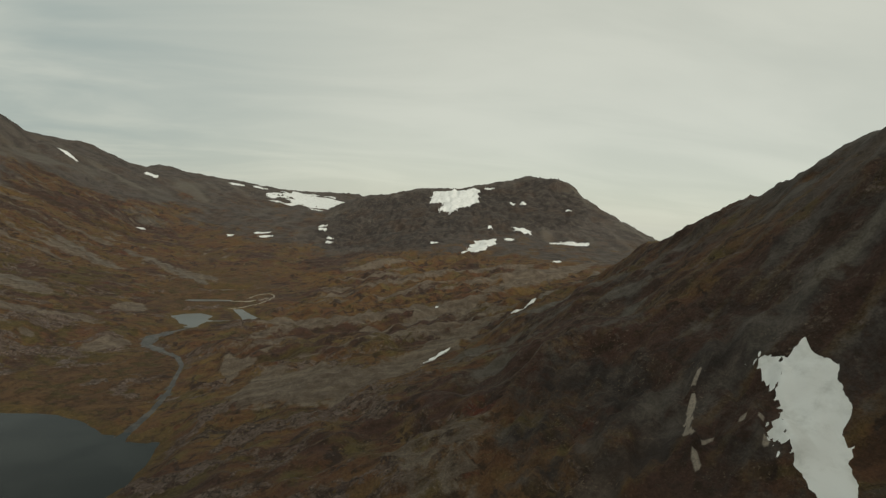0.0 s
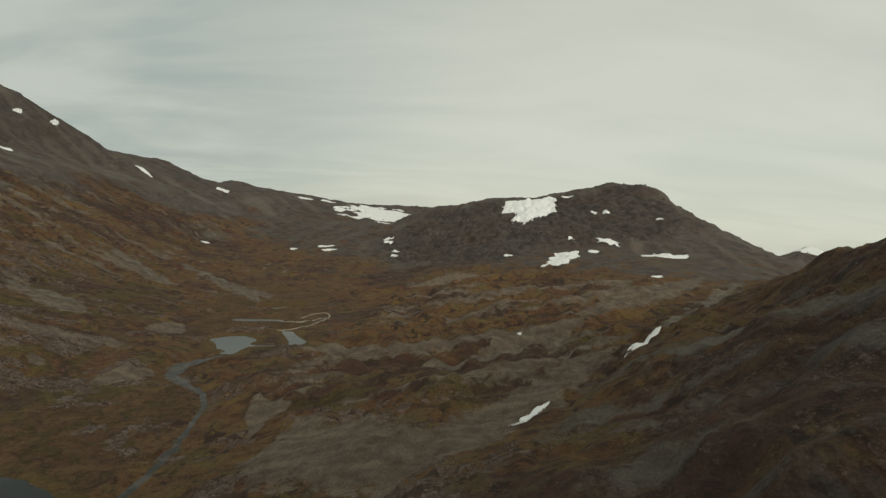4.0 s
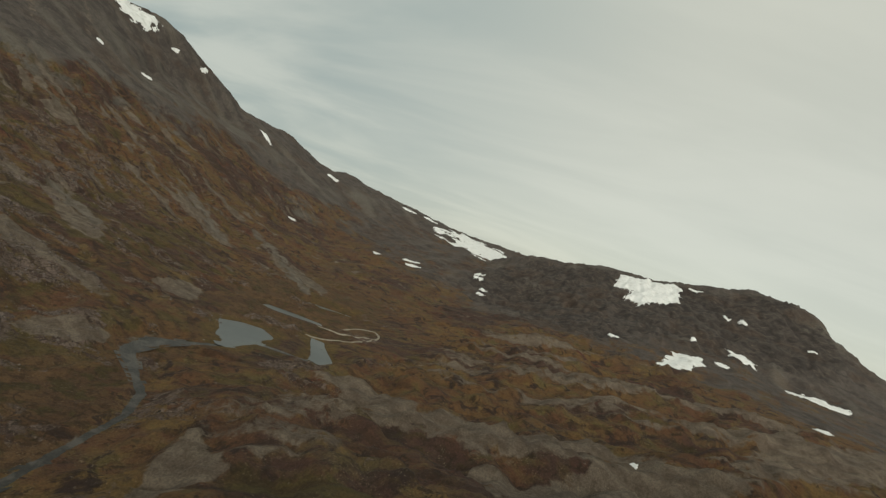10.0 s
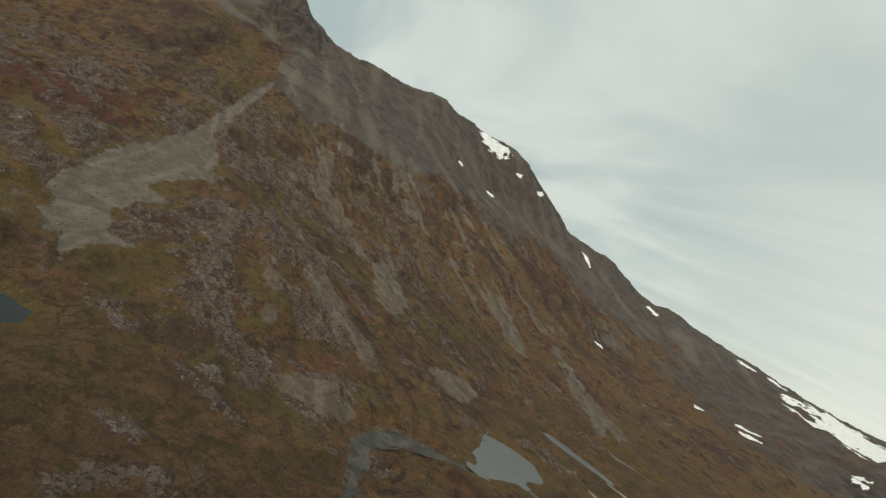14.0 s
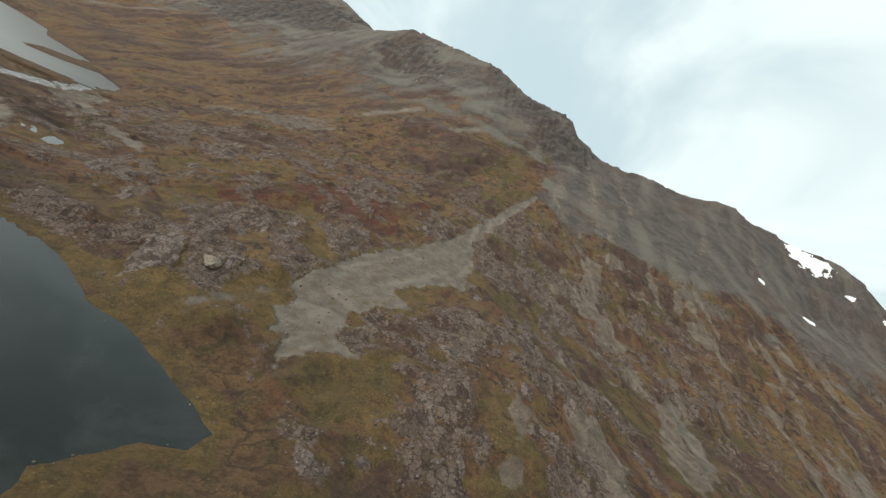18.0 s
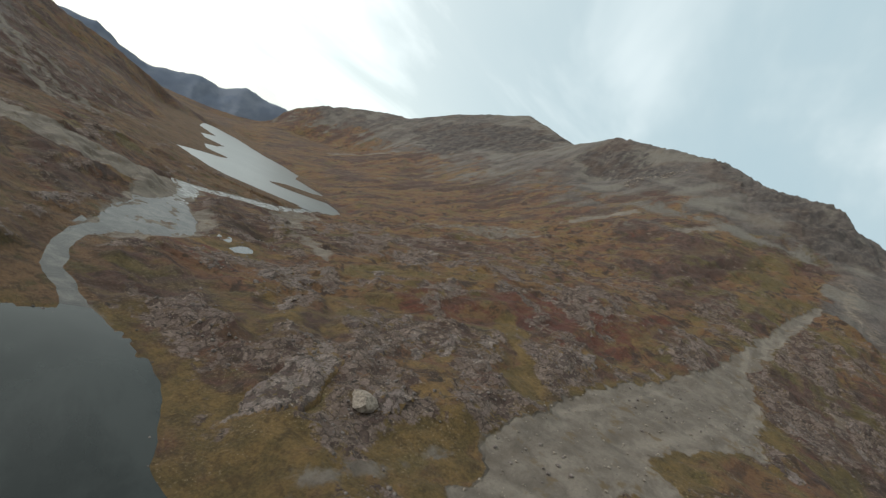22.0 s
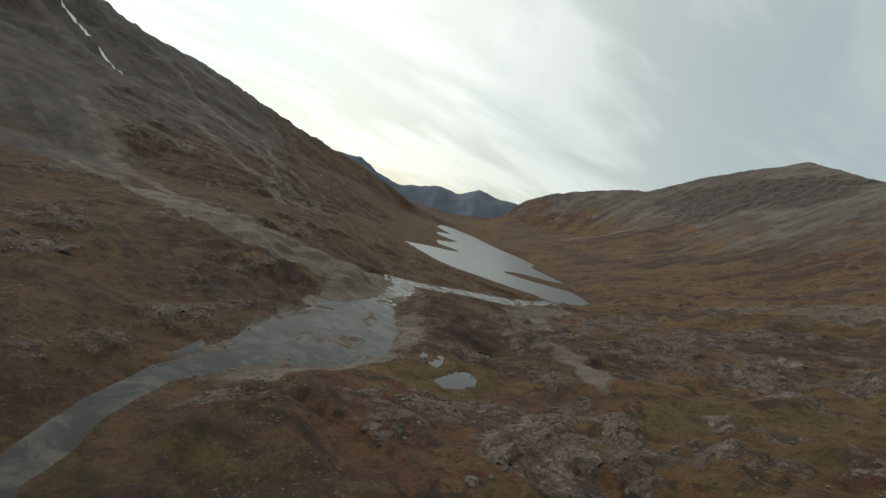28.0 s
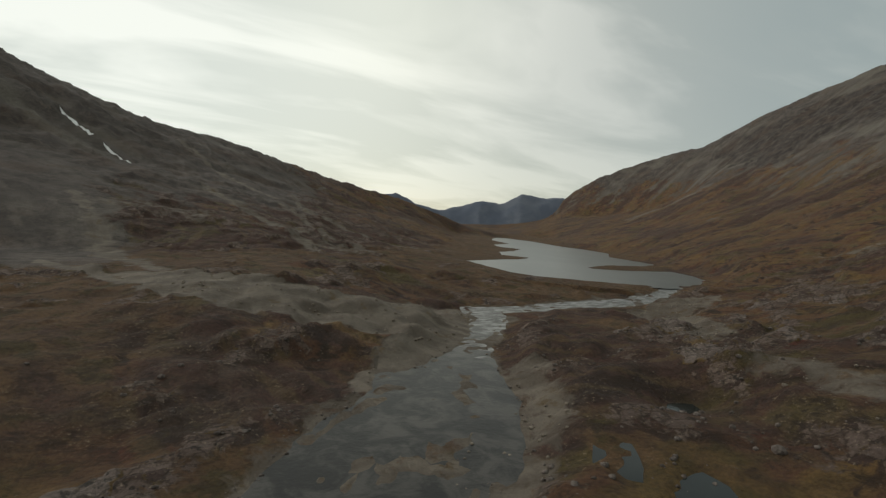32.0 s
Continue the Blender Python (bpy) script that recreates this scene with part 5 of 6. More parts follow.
worn = np.maximum(worn, 0.5 * ramp(0.3, 0.9, tongue) * ramp(60, -100, MY) * ramp(20, 60, MZ))
worn = np.maximum(worn, area(MX, MY, SLIPS + [TONGUE], 4, 4, 117))
worn = np.maximum(worn, 0.95 * area(MX, MY, [BOWL, BAND_LOW, BAND_HIGH, BAND_FAR], 16, 12, 119))
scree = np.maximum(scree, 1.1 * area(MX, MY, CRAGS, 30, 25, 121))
for line in RUNS:
    k = near_box(MX, MY, line, 60)
    d, half = to_line(MX[k], MY[k], line)
    worn[k] = np.maximum(worn[k], 0.58 - 0.58 * ramp(half * 0.2, half * 2.6, d + 9 * rough(MX[k], MY[k], 30, 3, 125)))
scree = np.maximum(scree, 0.46 * area(MX, MY, [EAST_CRAG], 12, 10, 205))
worn = np.maximum(worn, 0.6 * area(MX, MY, [EAST_SLIP], 8, 6, 207))
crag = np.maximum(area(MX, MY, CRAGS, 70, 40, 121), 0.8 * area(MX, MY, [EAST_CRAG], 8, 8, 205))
red = 0.9 * area(MX, MY, RED_HEATH, 25, 22, 123)
# the east term darkens the backlit eastern face: its shade, put into the heath colour
tone = 0.5 + 0.85 * rough(MX, MY, 190, 4, 551, 0.55) + 0.3 * DRIFT_WAY - 0.22 * east - 0.35 * ramp(-100, -400, MY) * ramp(-1400, -1000, MX)
tone = tone - 0.3 * ramp(290, 200, MY) * ramp(-1100, -900, MX) * ramp(-300, -450, MX)
# gullies are toned darker, shading worked into the colour along the hollows
tone = tone - 0.35 * ramp(0.1, 0.6, -WIDE_CHUTE) * ramp(0.08, 0.2, low)
tone = tone + 0.3 * ramp(300, 700, MX + 800) * (1 - ramp(0.1, 0.3, low))
olive = 0.34 + 0.24 * ramp(440, 520, MY) * ramp(-380, -450, MX) * (1 - ramp(900, 1300, MY)) + 0.45 * TONGUE_WAY + 0.5 * rough(MX, MY, 90, 3, 577) - 0.25 * ramp(700, 1300, MY) - 0.3 * east
# damp belts: along the shores, beside the fan, in hollows of the low west side
shore_way = np.full_like(MZ, 999.0)
for level, shore in (TARN, POND_A, POND_B, POND_C):
    k = near_box(MX, MY, shore, 60)
    shore_way[k] = np.minimum(shore_way[k], in_shore(MX[k], MY[k], shore))
sedge = 0.7 * (1 - ramp(6, 26, shore_way + 8 * rough(MX, MY, 40, 2, 561)))
for ring in (FAN, STRAND):
    k = near_box(MX, MY, ring, 60)
    sedge[k] = np.maximum(sedge[k], 0.7 - 0.7 * ramp(6, 26, in_shore(MX[k], MY[k], ring) + 12 * rough(MX[k], MY[k], 50, 2, 563)))
sedge = np.maximum(sedge, 0.9 * area(MX, MY, [BELT], 7, 7, 567))
sedge = sedge * (1 - ramp(60, 120, MZ))
sedge = np.maximum(sedge, 0.55 * ramp(0.0, 0.45, rough(MX, MY, 120, 3, 565)) * ramp(180, 300, MY) * ramp(-250, -420, MX) * (1 - ramp(100, 190, MZ)))
vein = np.zeros_like(MZ)
for line in VEINS:
    k = near_box(MX, MY, line, 20)
    d, half = to_line(MX[k], MY[k], line)
    vein[k] = np.maximum(vein[k], 1 - ramp(0.3, 1.0, (d + rough(MX[k], MY[k], 7, 2, 131) * 1.6) / (half + 0.5)))
rock = rockiness(MX, MY, MZ) * (1 - 0.6 * ramp(-60, 30, MX)) * (1 - 0.8 * zone) * (1 - 0.5 * ramp(700, 1200, MY))
bog = (1 - ramp(0.03, 0.13, low)) * (1 - ramp(22, 48, MZ))
bog = np.maximum(bog, area(MX, MY, [MOSS, MOSS_RIM], 6, 6, 569))
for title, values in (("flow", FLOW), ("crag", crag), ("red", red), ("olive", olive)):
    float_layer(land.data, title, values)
float_layer(land.data, "vein", vein)
float_layer(land.data, "chute", chute)
for level, shore in WATERS:
    k = near_box(MX, MY, shore, 30)
    rock[k] *= ramp(2, 16, in_shore(MX[k], MY[k], shore))
float_layer(land.data, "rock", rock * (1 - 0.6 * ramp(-950, -1250, MX)) * (1 - 0.8 * np.clip(gravel, 0, 1)))
float_layer(land.data, "bog", bog)
float_layer(land.data, "worn", worn * (1 - 0.8 * np.clip(gravel, 0, 1)))
float_layer(land.data, "tone", tone)
float_layer(land.data, "sedge", sedge)
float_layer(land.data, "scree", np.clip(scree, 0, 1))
float_layer(land.data, "gravel", np.clip(gravel, 0, 1))


def still_water(name, level, shore, label, mat):
    """A flat surface of water that runs a little way under its banks."""
    bm = bmesh.new()
    cx, cy = sum(p[0] for p in shore) / len(shore), sum(p[1] for p in shore) / len(shore)
    bm.faces.new([bm.verts.new((x, y, level)) for x, y in shore])
    d = 14 if len(shore) > 12 else 5
    bmesh.ops.triangulate(bm, faces=bm.faces[:])
    bm.normal_update()
    rim = [e for e in bm.edges if len(e.link_faces) == 1]
    out = bmesh.ops.extrude_edge_only(bm, edges=rim)
    moved = [v for v in out["geom"] if isinstance(v, bmesh.types.BMVert)]
    ring = [Vector((x, y, level)) for x, y in shore]
    turn = 1 if sum(a.x * b.y - b.x * a.y for a, b in zip(ring, ring[1:] + ring[:1])) > 0 else -1
    for v in moved:
        i = min(range(len(ring)), key=lambda q: (ring[q] - v.co).length)
        a, c = ring[i - 1], ring[(i + 1) % len(ring)]
        t = (c - a).normalized()
        v.co += Vector((t.y, -t.x, 0)) * d * turn
    for f in bm.faces:
        if f.normal.z < 0:
            f.normal_flip()
    me = bpy.data.meshes.new(name)
    bm.to_mesh(me)
    bm.free()
    me.materials.append(mat)
    ob = new(name, me)
    return tagged(ob, label, "lake" if len(shore) > 12 else "pond", kind="structure")


def running_water(name, line, widths, label, mat):
    """A ribbon that follows the stream's fall, a little wider than its bed."""
    pts, s = [], 0.0
    for (a, b), (wa, wb) in zip(zip(line, line[1:]), zip(widths, widths[1:])):
        n = max(2, int(math.hypot(b[0] - a[0], b[1] - a[1]) / 5))
        for q in range(n):
            u = q / n
            pts.append((a[0] + (b[0] - a[0]) * u, a[1] + (b[1] - a[1]) * u, a[2] + (b[2] - a[2]) * u, wa[2] + (wb[2] - wa[2]) * u))
    p = np.array(pts)
    t = np.gradient(p[:, :2], axis=0)
    for _ in range(6):
        e = np.pad(t, ((1, 1), (0, 0)), mode="edge")
        t = (e[:-2] + t + e[2:]) / 3 if len(t) > 12 else t
    t /= np.linalg.norm(t, axis=1)[:, None]
    side = np.stack([-t[:, 1], t[:, 0]], 1)
    across = np.linspace(-1, 1, 7)
    v = np.zeros((len(p), 7, 3))
    for k, a in enumerate(across):
        v[:, k, :2] = p[:, :2] + side * (a * (p[:, 3] + np.minimum(7, 1.5 + 0.4 * p[:, 3])))[:, None]
        v[:, k, 2] = p[:, 2]
    ob = sheet(name, v.reshape(-1, 3), grid_quads(len(p), 7)[:, ::-1], mat)
    return tagged(ob, label, "stream", kind="structure")


still_water("tarn", *TARN, "dark still mountain tarn in a brown valley floor", WATER)
still_water("lake", *LAKE, "long pale lake reflecting the overcast sky", LAKE_WATER)
for shore in (POND_A, POND_B, STRIP_A, STRIP_B):
    still_water("pond", *shore, "shallow grey pond on the boggy valley floor", LAKE_WATER)
still_water("pond", *POND_C, "small dark pool between rock slabs and bog", WATER)
still_water("pond", *POND_E, "shallow brown pool with a rusty moss rim", WATER)
still_water("pond", *POND_D, "tiny bog pool on brown moss", WATER)
for (line, widths), label, mat in zip(STREAMS, ("meandering grey stream running into the tarn", "short stream linking two ponds", "braided white rapids leaving the lake", "wide shallow stony river flats above the tarn", "narrow dark stony stream entering the tarn"), (STREAM_WATER, STREAM_WATER, WHITE_WATER, RIVER_WATER, STREAM_WATER)):
    running_water("stream", line, widths, label, mat)


def snow_patch(cx, cy, long, wide, turn, seed, thick=1.2, jag=0.35, square=2.0):
    """A leftover snowfield lying on the slope, thin at its ragged rim."""
    n, mrow = 44, 26
    u, v = np.meshgrid(np.linspace(-1.3, 1.3, n), np.linspace(-1.3, 1.3, mrow))
    c, s = math.cos(radians(turn)), math.sin(radians(turn))
    x, y = cx + u * long * c - v * wide * s, cy + u * long * s + v * wide * c
    r = (np.abs(u) ** square + np.abs(v) ** square * (1 + 0.4 * u)) ** (1 / square) + jag * rough(u * 2 + seed, v * 2 + seed * 3.7, 0.8, 3, seed) + jag * 0.3 * rough(u * 2, v * 2, 0.22, 2, seed + 3)
    h = np.clip((1 - r) / 0.12, -1.5, 1.0)
    step = max(np.interp(math.hypot(cx + 500, cy - 600), [0, 900, 3000], [0.5, 1.0, 3.0]), thick)
    z = surf(x, y) + h * step
    keep = h > -1.4
    q = grid_quads(mrow, n)
    q = q[keep.ravel()[q].all(1)]
    ob = sheet("snow_patch", np.stack([x, y, z], -1).reshape(-1, 3), q, SNOW)
    return tagged(ob, "ragged white patch of old snow on a dark slope", "snow patch", group="snow patches")



def snow_field(ring, seed, thick):
    """A larger snowfield with a known outline."""
    a = np.array(ring)
    x, y = np.meshgrid(np.linspace(a[:, 0].min() - 3, a[:, 0].max() + 3, 60), np.linspace(a[:, 1].min() - 3, a[:, 1].max() + 3, 60))
    size = np.ptp(a, 0).max()
    d = in_shore(x, y, ring) + size * 0.035 * rough(x, y, size * 0.16, 3, seed, 0.6)
    h = np.clip(-d / (size * 0.05), -1.5, 1.0)
    q = grid_quads(60, 60)
    q = q[(h > -1.4).ravel()[q].all(1)]
    ob = sheet("snow_patch", np.stack([x, y, surf(x, y) + h * thick], -1).reshape(-1, 3), q, SNOW)
    return tagged(ob, "broad white snowfield with a torn lower edge", "snow patch", group="snow patches")


# ---- snow left from the winter: place, half length, half width, turn ------------
SNOW_PLACES = [
    (-640, 2700, 280, 215, -20, 0.7), (429, 1762, 74, 26, 22, 0.6),
    (274, 1862, 38, 24, -33, 0.8), (181, 2385, 24, 14, 11, 0.5), (289, 1305, 12, 16, -16, 0.5), (-39, 1623, 12, 20, -10, 0.5),
    (-407, 1785, 12, 16, 25, 0.5), (-474, 1948, 18, 16, -19, 0.5), (494, 2120, 11, 12, -27, 0.5), (213, 1729, 15, 13, 9, 0.5),
    (312, 2166, 13, 14, 8, 0.5), (156, 1851, 9, 12, -7, 0.5), (266, 2171, 10, 16, 18, 0.5), (-7, 793, 5, 4, -49, 0.5),
    (-1333, 2275, 25, 42, 24, 0.5), (-1115, 2670, 36, 24, 34, 0.5), (-1018, 2745, 38, 26, -13, 0.5), (-637, 1763, 26, 16, 12, 0.5),
    (-718, 1691, 11, 14, 25, 0.5), (-1475, 1958, 44, 12, -13, 0.6), (-944, 1568, 15, 12, 88, 0.5), (-1795, 1560, 80, 46, 96, 0.6),
    (-1483, 1426, 12, 14, 131, 0.5), (-1727, 1675, 20, 10, 119, 0.5), (-1712, 1802, 32, 10, 122, 0.5), (-1507, 1287, 10, 10, 131, 0.5),
    (-460, 1895, 20, 14, 80, 0.5), (-395, 1726, 15, 12, 78, 0.5), (-608, 1712, 22, 10, 32, 0.5),
    (105, 630, 34, 5, 54, 0.5), (2, 503, 16, 4, 50, 0.9), 
    (-506, -958, 60, 4, 121, 0.4), (-574, -840, 46, 3, 116, 0.4), (1830, 3565, 110, 60, -30, 0.6), (1745, 3610, 50, 25, -40, 0.6),
]
for place, (cx, cy, long, wide, turn, jag) in enumerate(SNOW_PLACES):
    snow_patch(cx, cy, long, wide, turn, 3 + 7 * place, jag=jag * 0.6)
snow_field([(140, 225), (145, 219), (149, 212), (157, 215), (159, 205), (160, 198), (157, 189), (156, 183), (150, 174), (138, 156), (128, 160), (128, 175), (129, 185), (137, 194), (136, 201), (141, 214)], 705, 0.7)
snow_field([(-85, 2345), (20, 2370), (132, 2410), (128, 2193), (60, 2120), (11, 2006), (-30, 2100), (-28, 2190), (-84, 2230)], 701, 3.0)
snow_field([(45, 1385), (72, 1560), (112, 1675), (170, 1735), (150, 1580), (95, 1450)], 703, 2.0)

# ---- the worn track above the ponds ---------------------------------------------
TRACK_EARTH, tn, tl, tb = material("bare_track_earth", 0.95)
tl.new(blend(tn, tl, band(tn, tl, tex(tn, tl, 3, 5, 0.7), 0.35, 0.65), (0.20, 0.17, 0.13), (0.30, 0.27, 0.22)), tb.inputs["Base Color"])


def track(line, half):
    pts = []
    for a, b in zip(line, line[1:]):
        n = max(2, int(math.hypot(b[0] - a[0], b[1] - a[1]) / 3))
        pts += [(a[0] + (b[0] - a[0]) * k / n, a[1] + (b[1] - a[1]) * k / n) for k in range(n)]
    p = np.array(pts + [line[-1]])
    for _ in range(8):
        p[1:-1] = (p[:-2] + 2 * p[1:-1] + p[2:]) / 4
    t = np.gradient(p, axis=0)
    t /= np.linalg.norm(t, axis=1)[:, None]
    side = np.stack([-t[:, 1], t[:, 0]], 1)
    v = np.zeros((len(p), 5, 3))
    wob = half * (1 + 0.35 * lattice(p[:, 0], p[:, 1], 12, 401))
    for k, a in enumerate((-1.15, -0.8, 0, 0.8, 1.15)):
        v[:, k, :2] = p + side * (a * wob)[:, None]
        v[:, k, 2] = surf(v[:, k, 0], v[:, k, 1]) + (0.35 if abs(a) < 1 else -0.5)
    ob = sheet("track", v.reshape(-1, 3), grid_quads(len(p), 5)[:, ::-1], TRACK_EARTH)
    return tagged(ob, "pale worn earth track looping above the ponds", "track", kind="structure")


track([(-387, 929), (-362, 936), (-338, 955), (-323, 974), (-330, 1000), (-342, 1016), (-356, 1014), (-365, 995), (-368, 960)], 1.6)
track([(-372, 884), (-355, 895), (-338, 918), (-325, 945), (-322, 975)], 1.3)


# ---- ice-worn outcrops of bedrock ------------------------------------------------


def outcrop(cx, cy, long, wide, high, turn, seed, label="ice-worn grey rock outcrop with dark ledges in heath"):
    """A low whaleback of rock: ledges step down across the strike, the rim sinks under the heath."""
    nu, nv = max(14, int(long * 2 / 1.3)), max(10, int(wide * 2 / 1.3))
    u, v = np.meshgrid(np.linspace(-1.15, 1.15, nu), np.linspace(-1.15, 1.15, nv))
    c, s = math.cos(radians(turn)), math.sin(radians(turn))
    x, y = cx + u * long * c - v * wide * s, cy + u * long * s + v * wide * c
    r = np.sqrt(u * u + v * v) + 0.42 * rough(x, y, max(long, wide) * 0.8, 4, seed, 0.6)
    body = np.clip((1 - r) / 0.55, -0.6, 1.0)
    tilt = v * wide * 0.16 + 0.9 * rough(x, y, 11, 3, seed + 5)
    step = np.floor(tilt / 0.9) * 0.9 + 0.9 * ramp(0.55, 1.0, tilt / 0.9 - np.floor(tilt / 0.9))
    lift = high * np.sign(body) * np.abs(body) ** 0.6 + (0.75 * step + 0.5 * rough(x, y, 4, 3, seed + 9, 0.6)) * ramp(0.0, 0.4, body)
    z = surf(x, y) + lift - 0.25
    keep = body > -0.35
    q = grid_quads(nv, nu)
    q = q[keep.ravel()[q].all(1)]
    if len(q) < 20:
        return None
    ob = sheet("rock_outcrop", np.stack([x, y, z], -1).reshape(-1, 3), q, BEDROCK)
    float_layer(ob.data, "rim", 1 - ramp(0.05, 0.45, body))
    ob.data.polygons.foreach_set("use_smooth", np.zeros(len(q), bool))
    return tagged(ob, label, "rock outcrop", group="rock outcrops")


outcrop(-564, 367, 36, 15, 2.4, 8, 601, "broad bare grey rock slab beside the tarn")
outcrop(-588, 402, 12, 8, 2.2, 10, 603, "rock slab carrying a large pale boulder")
outcrop(-862, 62, 24, 12, 3.0, 40, 605, "domed brown rock knoll with dark lichen bands")
outcrop(-800, 118, 20, 10, 2.2, 35, 607)
outcrop(-694, 232, 20, 9, 1.6, 30, 609, "flat grey rock slab among bog pools")
outcrop(-664, 246, 14, 7, 1.5, 42, 611)
rnd = random.Random(21)
spots = []
rg = np.random.RandomState(21)
TX, TY = rg.uniform(-960, -330, 5000), rg.uniform(60, 900, 5000)
HERE = rockiness(TX, TY, surf(TX, TY))
fit = HERE > 0.5
for level, shore in WATERS:
    fit &= in_shore(TX, TY, shore) > 22
for line, widths in STREAMS:
    fit &= to_line(TX, TY, line)[0] - to_line(TX, TY, widths)[1] > 20
for ring in (FAN, STRAND, SOUTH_FAN, LAKE_BAR, LAKE_BAR_END, RIVER_BANK, MOSS, BELT):
    fit &= in_shore(TX, TY, ring) > 6
for x, y, here in zip(TX[fit], TY[fit], HERE[fit]):
    if len(spots) == 150 or any(math.hypot(x - a, y - b) < 17 for a, b in spots):
        continue
    spots.append((x, y))
    size = rnd.uniform(5, 14) * (0.75 + 0.4 * here)
    outcrop(x, y, size, size * rnd.uniform(0.4, 0.65), rnd.uniform(0.4, 1.3), 35 + rnd.uniform(-22, 22), 620 + len(spots) * 13)

# ---- boulders --------------------------------------------------------------------
STONE, sn, sl, sb = material("lichened_rock", 0.92)
st = blend(sn, sl, band(sn, sl, tex(sn, sl, 1.6, 6, 0.7), 0.36, 0.64), (0.060, 0.048, 0.043), (0.185, 0.155, 0.138))
st = blend(sn, sl, band(sn, sl, tex(sn, sl, 0.7, 5, 0.7), 0.60, 0.70), st, (0.25, 0.235, 0.20))
info = sn.new("ShaderNodeObjectInfo")
st = blend(sn, sl, band(sn, sl, info.outputs["Random"], 0.0, 1.0, 0.0, 0.45), st, (0.10, 0.085, 0.072))
sl.new(st, sb.inputs["Base Color"])
sbump = sn.new("ShaderNodeBump")
sbump.inputs["Strength"].default_value, sbump.inputs["Distance"].default_value = 0.8, 0.3
sl.new(tex(sn, sl, 0.9, 6, 0.7), sbump.inputs["Height"])
sl.new(sbump.outputs[0], sb.inputs["Normal"])


def rock_shape(seed, cuts=7, level=2):
    """A broken block: a ball cut by flat faces, its base a little below its middle."""
    rnd = random.Random(seed)
    bm = bmesh.new()
    bmesh.ops.create_icosphere(bm, subdivisions=level, radius=1.0)
    for _ in range(cuts):
        n = Vector((rnd.uniform(-1, 1), rnd.uniform(-1, 1), rnd.uniform(-0.5, 1))).normalized()
        d = rnd.uniform(0.5, 0.85)
        for v in bm.verts:
            over = v.co.dot(n) - d
            if over > 0:
                v.co -= n * over * 0.92
    for v in bm.verts:
        v.co *= 1 + 0.06 * noise.noise(v.co * 2.3 + Vector((seed, 0, 0)))
    return bm


PALE_STONE, pn, pl, pb = material("pale_lichened_rock", 0.92)
pale = blend(pn, pl, band(pn, pl, tex(pn, pl, 1.4, 6, 0.7), 0.38, 0.62), (0.120, 0.097, 0.078), (0.240, 0.205, 0.165))
pl.new(pale, pb.inputs["Base Color"])
ROCK_MESHES = []
for seed in range(6):
    bm = rock_shape(seed + 11)
    me = bpy.data.meshes.new("boulder")
    bm.to_mesh(me)
    bm.free()
    me.materials.append(STONE)
    ROCK_MESHES.append(me)


PALE_BLOCK = ROCK_MESHES[2].copy()
PALE_BLOCK.materials[0] = PALE_STONE


def boulder(x, y, size, flat, turn, kind_of, label="grey lichened boulder lying in brown heath", group="boulders"):
    ob = new("boulder", ROCK_MESHES[kind_of % 6])
    ob.location = (x, y, float(surf(x, y)) + size * flat * 0.25)
    ob.rotation_euler = (0, 0, turn)
    ob.scale = (size, size * (0.7 + 0.06 * (kind_of % 5)), size * flat)
    return tagged(ob, label, "boulder", group=group)


big = boulder(-577, 396, 8.6, 0.5, 0.6, 2, "large pale square boulder on a rock slab beside the tarn", "")
big.data = PALE_BLOCK
boulder(-640, 262, 3.2, 0.6, 0.3, 1, "pale flat-topped boulder among heath", "")
rnd = random.Random(5)
made = 0
while made < 180:
    x, y = rnd.uniform(-880, -420), rnd.uniform(60, 760)
    if float(rockiness(np.array([x]), np.array([y]), np.array([40.0]))[0]) < 0.45 or float(surf(x, y)) < 6:
        continue
    boulder(x, y, rnd.uniform(0.5, 1.4) * (1.7 if rnd.random() < 0.08 else 1), rnd.uniform(0.5, 0.85), rnd.uniform(0, 6.3), rnd.randrange(6))
    made += 1


def stones(name, count, box, sizes, want, label, seed, mat=STONE):
    """Many loose stones joined in one mesh, each a small cut block sunk in the ground."""
    rg = np.random.RandomState(seed)
    base = []
    for k in range(5):
        bm = rock_shape(60 + k, 6, 1)
        bm.verts.ensure_lookup_table()
        base.append((np.array([v.co[:] for v in bm.verts]), np.array([[v.index for v in f.verts] for f in bm.faces])))
        bm.free()
    x, y = rg.uniform(box[0], box[1], count * 6), rg.uniform(box[2], box[3], count * 6)
    keep = want(x, y) > rg.uniform(0, 1, count * 6)
    x, y = x[keep][:count], y[keep][:count]
    z = surf(x, y)
    vs, fs, off = [], [], 0
    for k in range(len(x)):
        v, f = base[k % 5]
        s = sizes[0] + (sizes[1] - sizes[0]) * rg.rand() ** 3
        a = rg.rand() * 6.283
        c, d = math.cos(a), math.sin(a)
        p = np.stack([v[:, 0] * c - v[:, 1] * d, (v[:, 0] * d + v[:, 1] * c) * 0.8, v[:, 2] * 0.65], 1) * s + (x[k], y[k], z[k] + 0.12 * s)
        vs.append(p)
        fs.append(f + off)
        off += len(v)
    v, f = np.concatenate(vs), np.concatenate(fs)
    me = bpy.data.meshes.new(name)
    me.vertices.add(len(v))
    me.vertices.foreach_set("co", v.astype(np.float32).ravel())
    me.loops.add(f.size)
    me.polygons.add(len(f))
    me.loops.foreach_set("vertex_index", f.astype(np.int32).ravel())
    me.polygons.foreach_set("loop_start", np.arange(0, f.size, 3, dtype=np.int32))
    me.update(calc_edges=True)
    me.materials.append(mat)
    return tagged(new(name, me), label, "stones", kind="stuff")


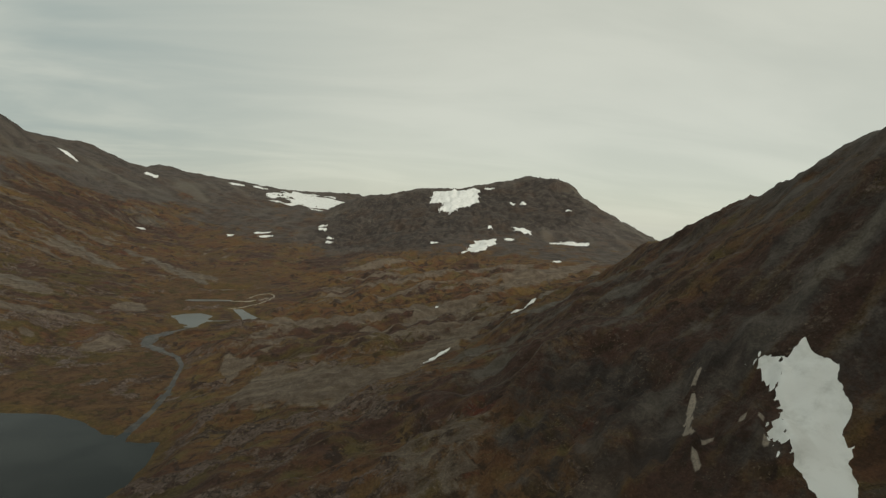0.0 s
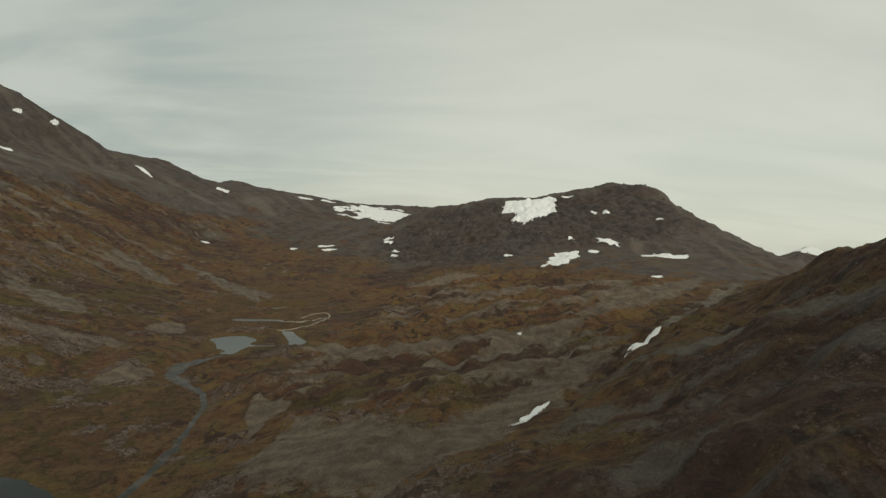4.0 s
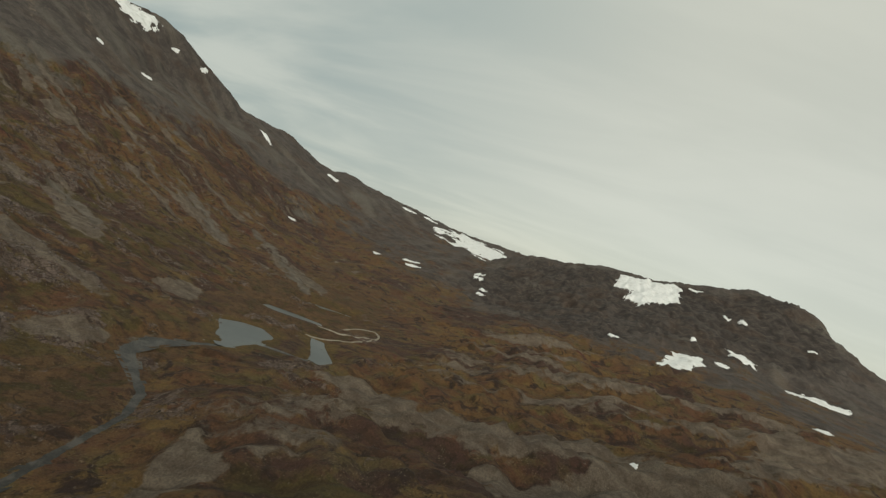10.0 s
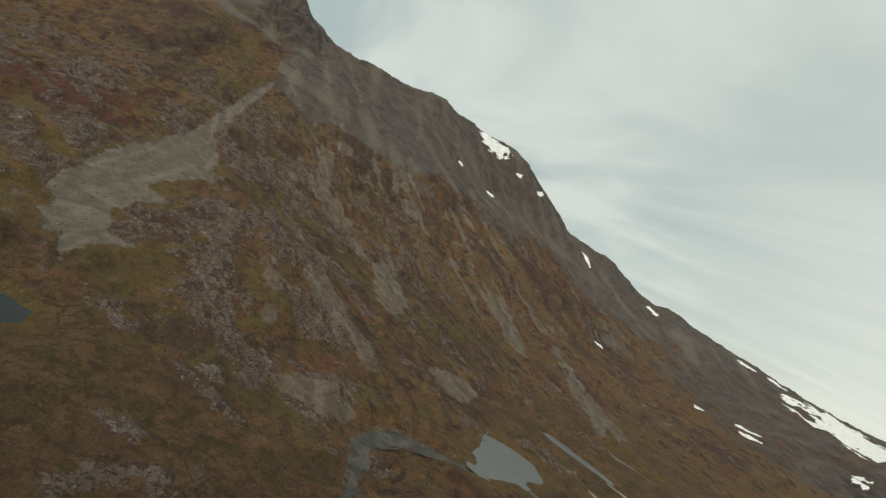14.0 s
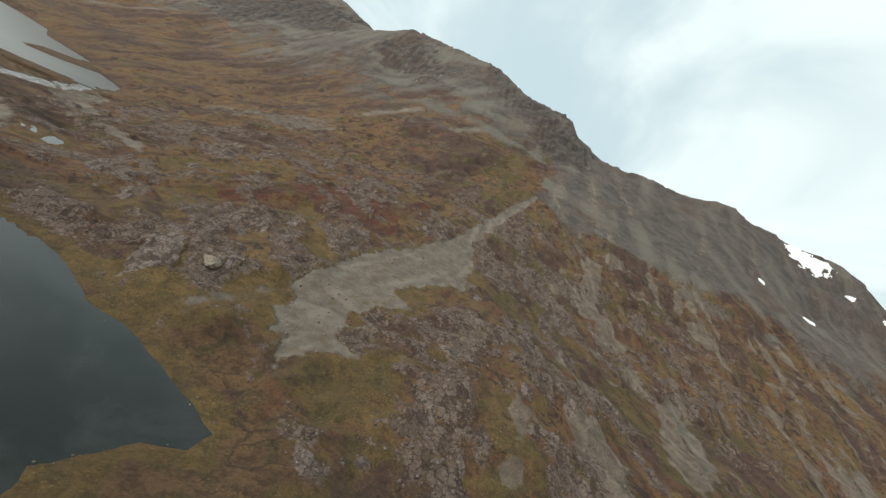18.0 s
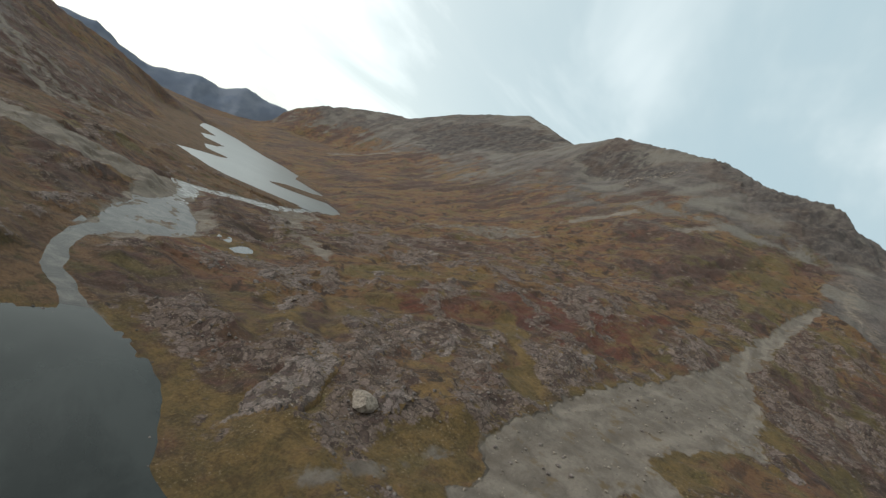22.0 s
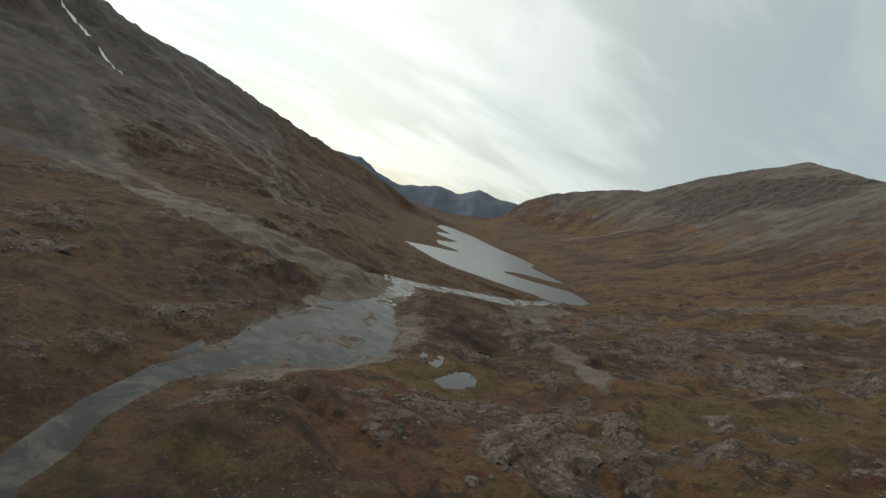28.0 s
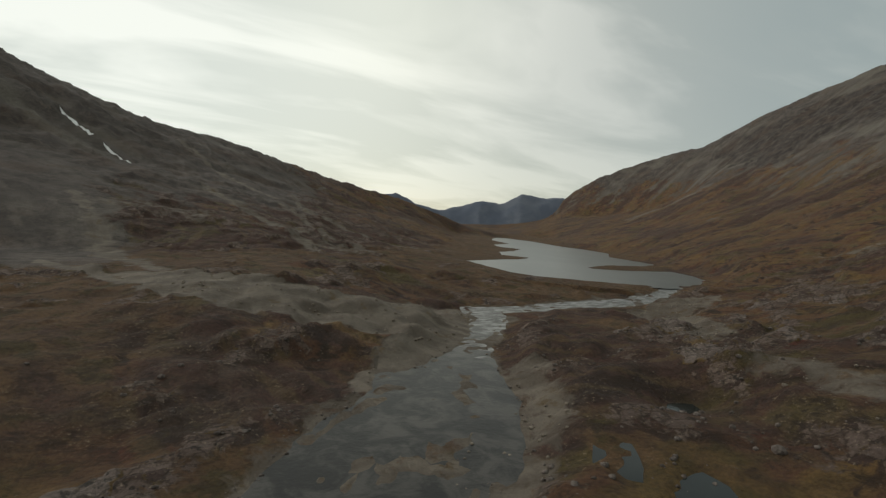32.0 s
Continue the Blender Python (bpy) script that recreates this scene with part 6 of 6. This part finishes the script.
stones("loose_stones", 5200, (-900, -330, 20, 900), (0.35, 1.7), lambda x, y: rockiness(x, y, surf(x, y)) * (surf(x, y) > 5), "loose grey stones scattered over heath and outcrops", 3)
stones("pale_blocks", 150, (-2090, -1860, 220, 370), (1.5, 6.5), lambda x, y: 1 - ramp(4, 26, to_line(x, y, [(-1880, 240, 0), (-1960, 270, 0), (-2045, 345, 0)])[0]), "band of pale boulders high on the western side", 9, PALE_STONE)
stones("fan_stones", 1800, (-1100, -500, -120, 640), (0.3, 1.3), lambda x, y: area(x, y, [FAN, SOUTH_FAN, LAKE_BAR, LAKE_BAR_END, RIVER_BANK], 4, 4, 113), "pale stones lying on the gravel fan", 4, PALE_STONE)
stones("shore_stones", 1500, (-900, -250, 40, 560), (0.3, 1.2), lambda x, y: 1 - ramp(1, 6, np.abs(in_shore(x, y, TARN[1]))), "stones along the edge of the tarn", 6)
stones("river_stones", 1500, (-860, -520, 40, 330), (0.25, 0.9), lambda x, y: 1 - ramp(0, 7, np.abs(to_line(x, y, SHALLOWS)[0] - to_line(x, y, SHALLOWS_WIDE)[1])), "stones in and beside the shallow river", 7)


# ---- mountains beyond the far end of the lake, tinted blue as haze ---------------
FAR_SKYLINE = [(212, 1.6), (217, 2.2), (224, 2.9), (226.3, 3.4), (228.3, 3.2), (230, 3.35), (232.2, 2.25), (234.3, 2.3), (238.7, 0.9), (241.5, 1.35), (243.5, 2.45), (245.5, 2.1), (250, 1.4), (258, 0.8)]


def far_range(near, middle, far, skyline, seed):
    """A range seen over the lake: bearing and height of its crest, with spurs running down from it."""
    bearing, out = np.meshgrid(np.linspace(skyline[0][0], skyline[-1][0], 220), np.linspace(near, far, 46))
    top = np.interp(bearing, [p[0] for p in skyline], [p[1] for p in skyline])
    x, y = -500 + out * np.cos(np.radians(bearing)), 370 + out * np.sin(np.radians(bearing))
    crest = 90 + middle * np.tan(np.radians(top))
    across = np.where(out < middle, (out - near) / (middle - near), (far - out) / (far - middle))
    spur = np.abs(rough(x, y, 420, 4, seed, 0.55))
    z = -150 + (crest + 150) * across ** 0.8 - 60 * spur * across * (1 - across) * 2.2 + 14 * rough(x, y, 130, 3, seed + 3) * across
    ob = sheet("far_mountains", np.stack([x, y, z], -1).reshape(-1, 3), grid_quads(*x.shape), HAZED_FAR_ROCK)
    return tagged(ob, "distant mountain range beyond the lake, tinted slate blue as haze", "mountains", kind="structure")


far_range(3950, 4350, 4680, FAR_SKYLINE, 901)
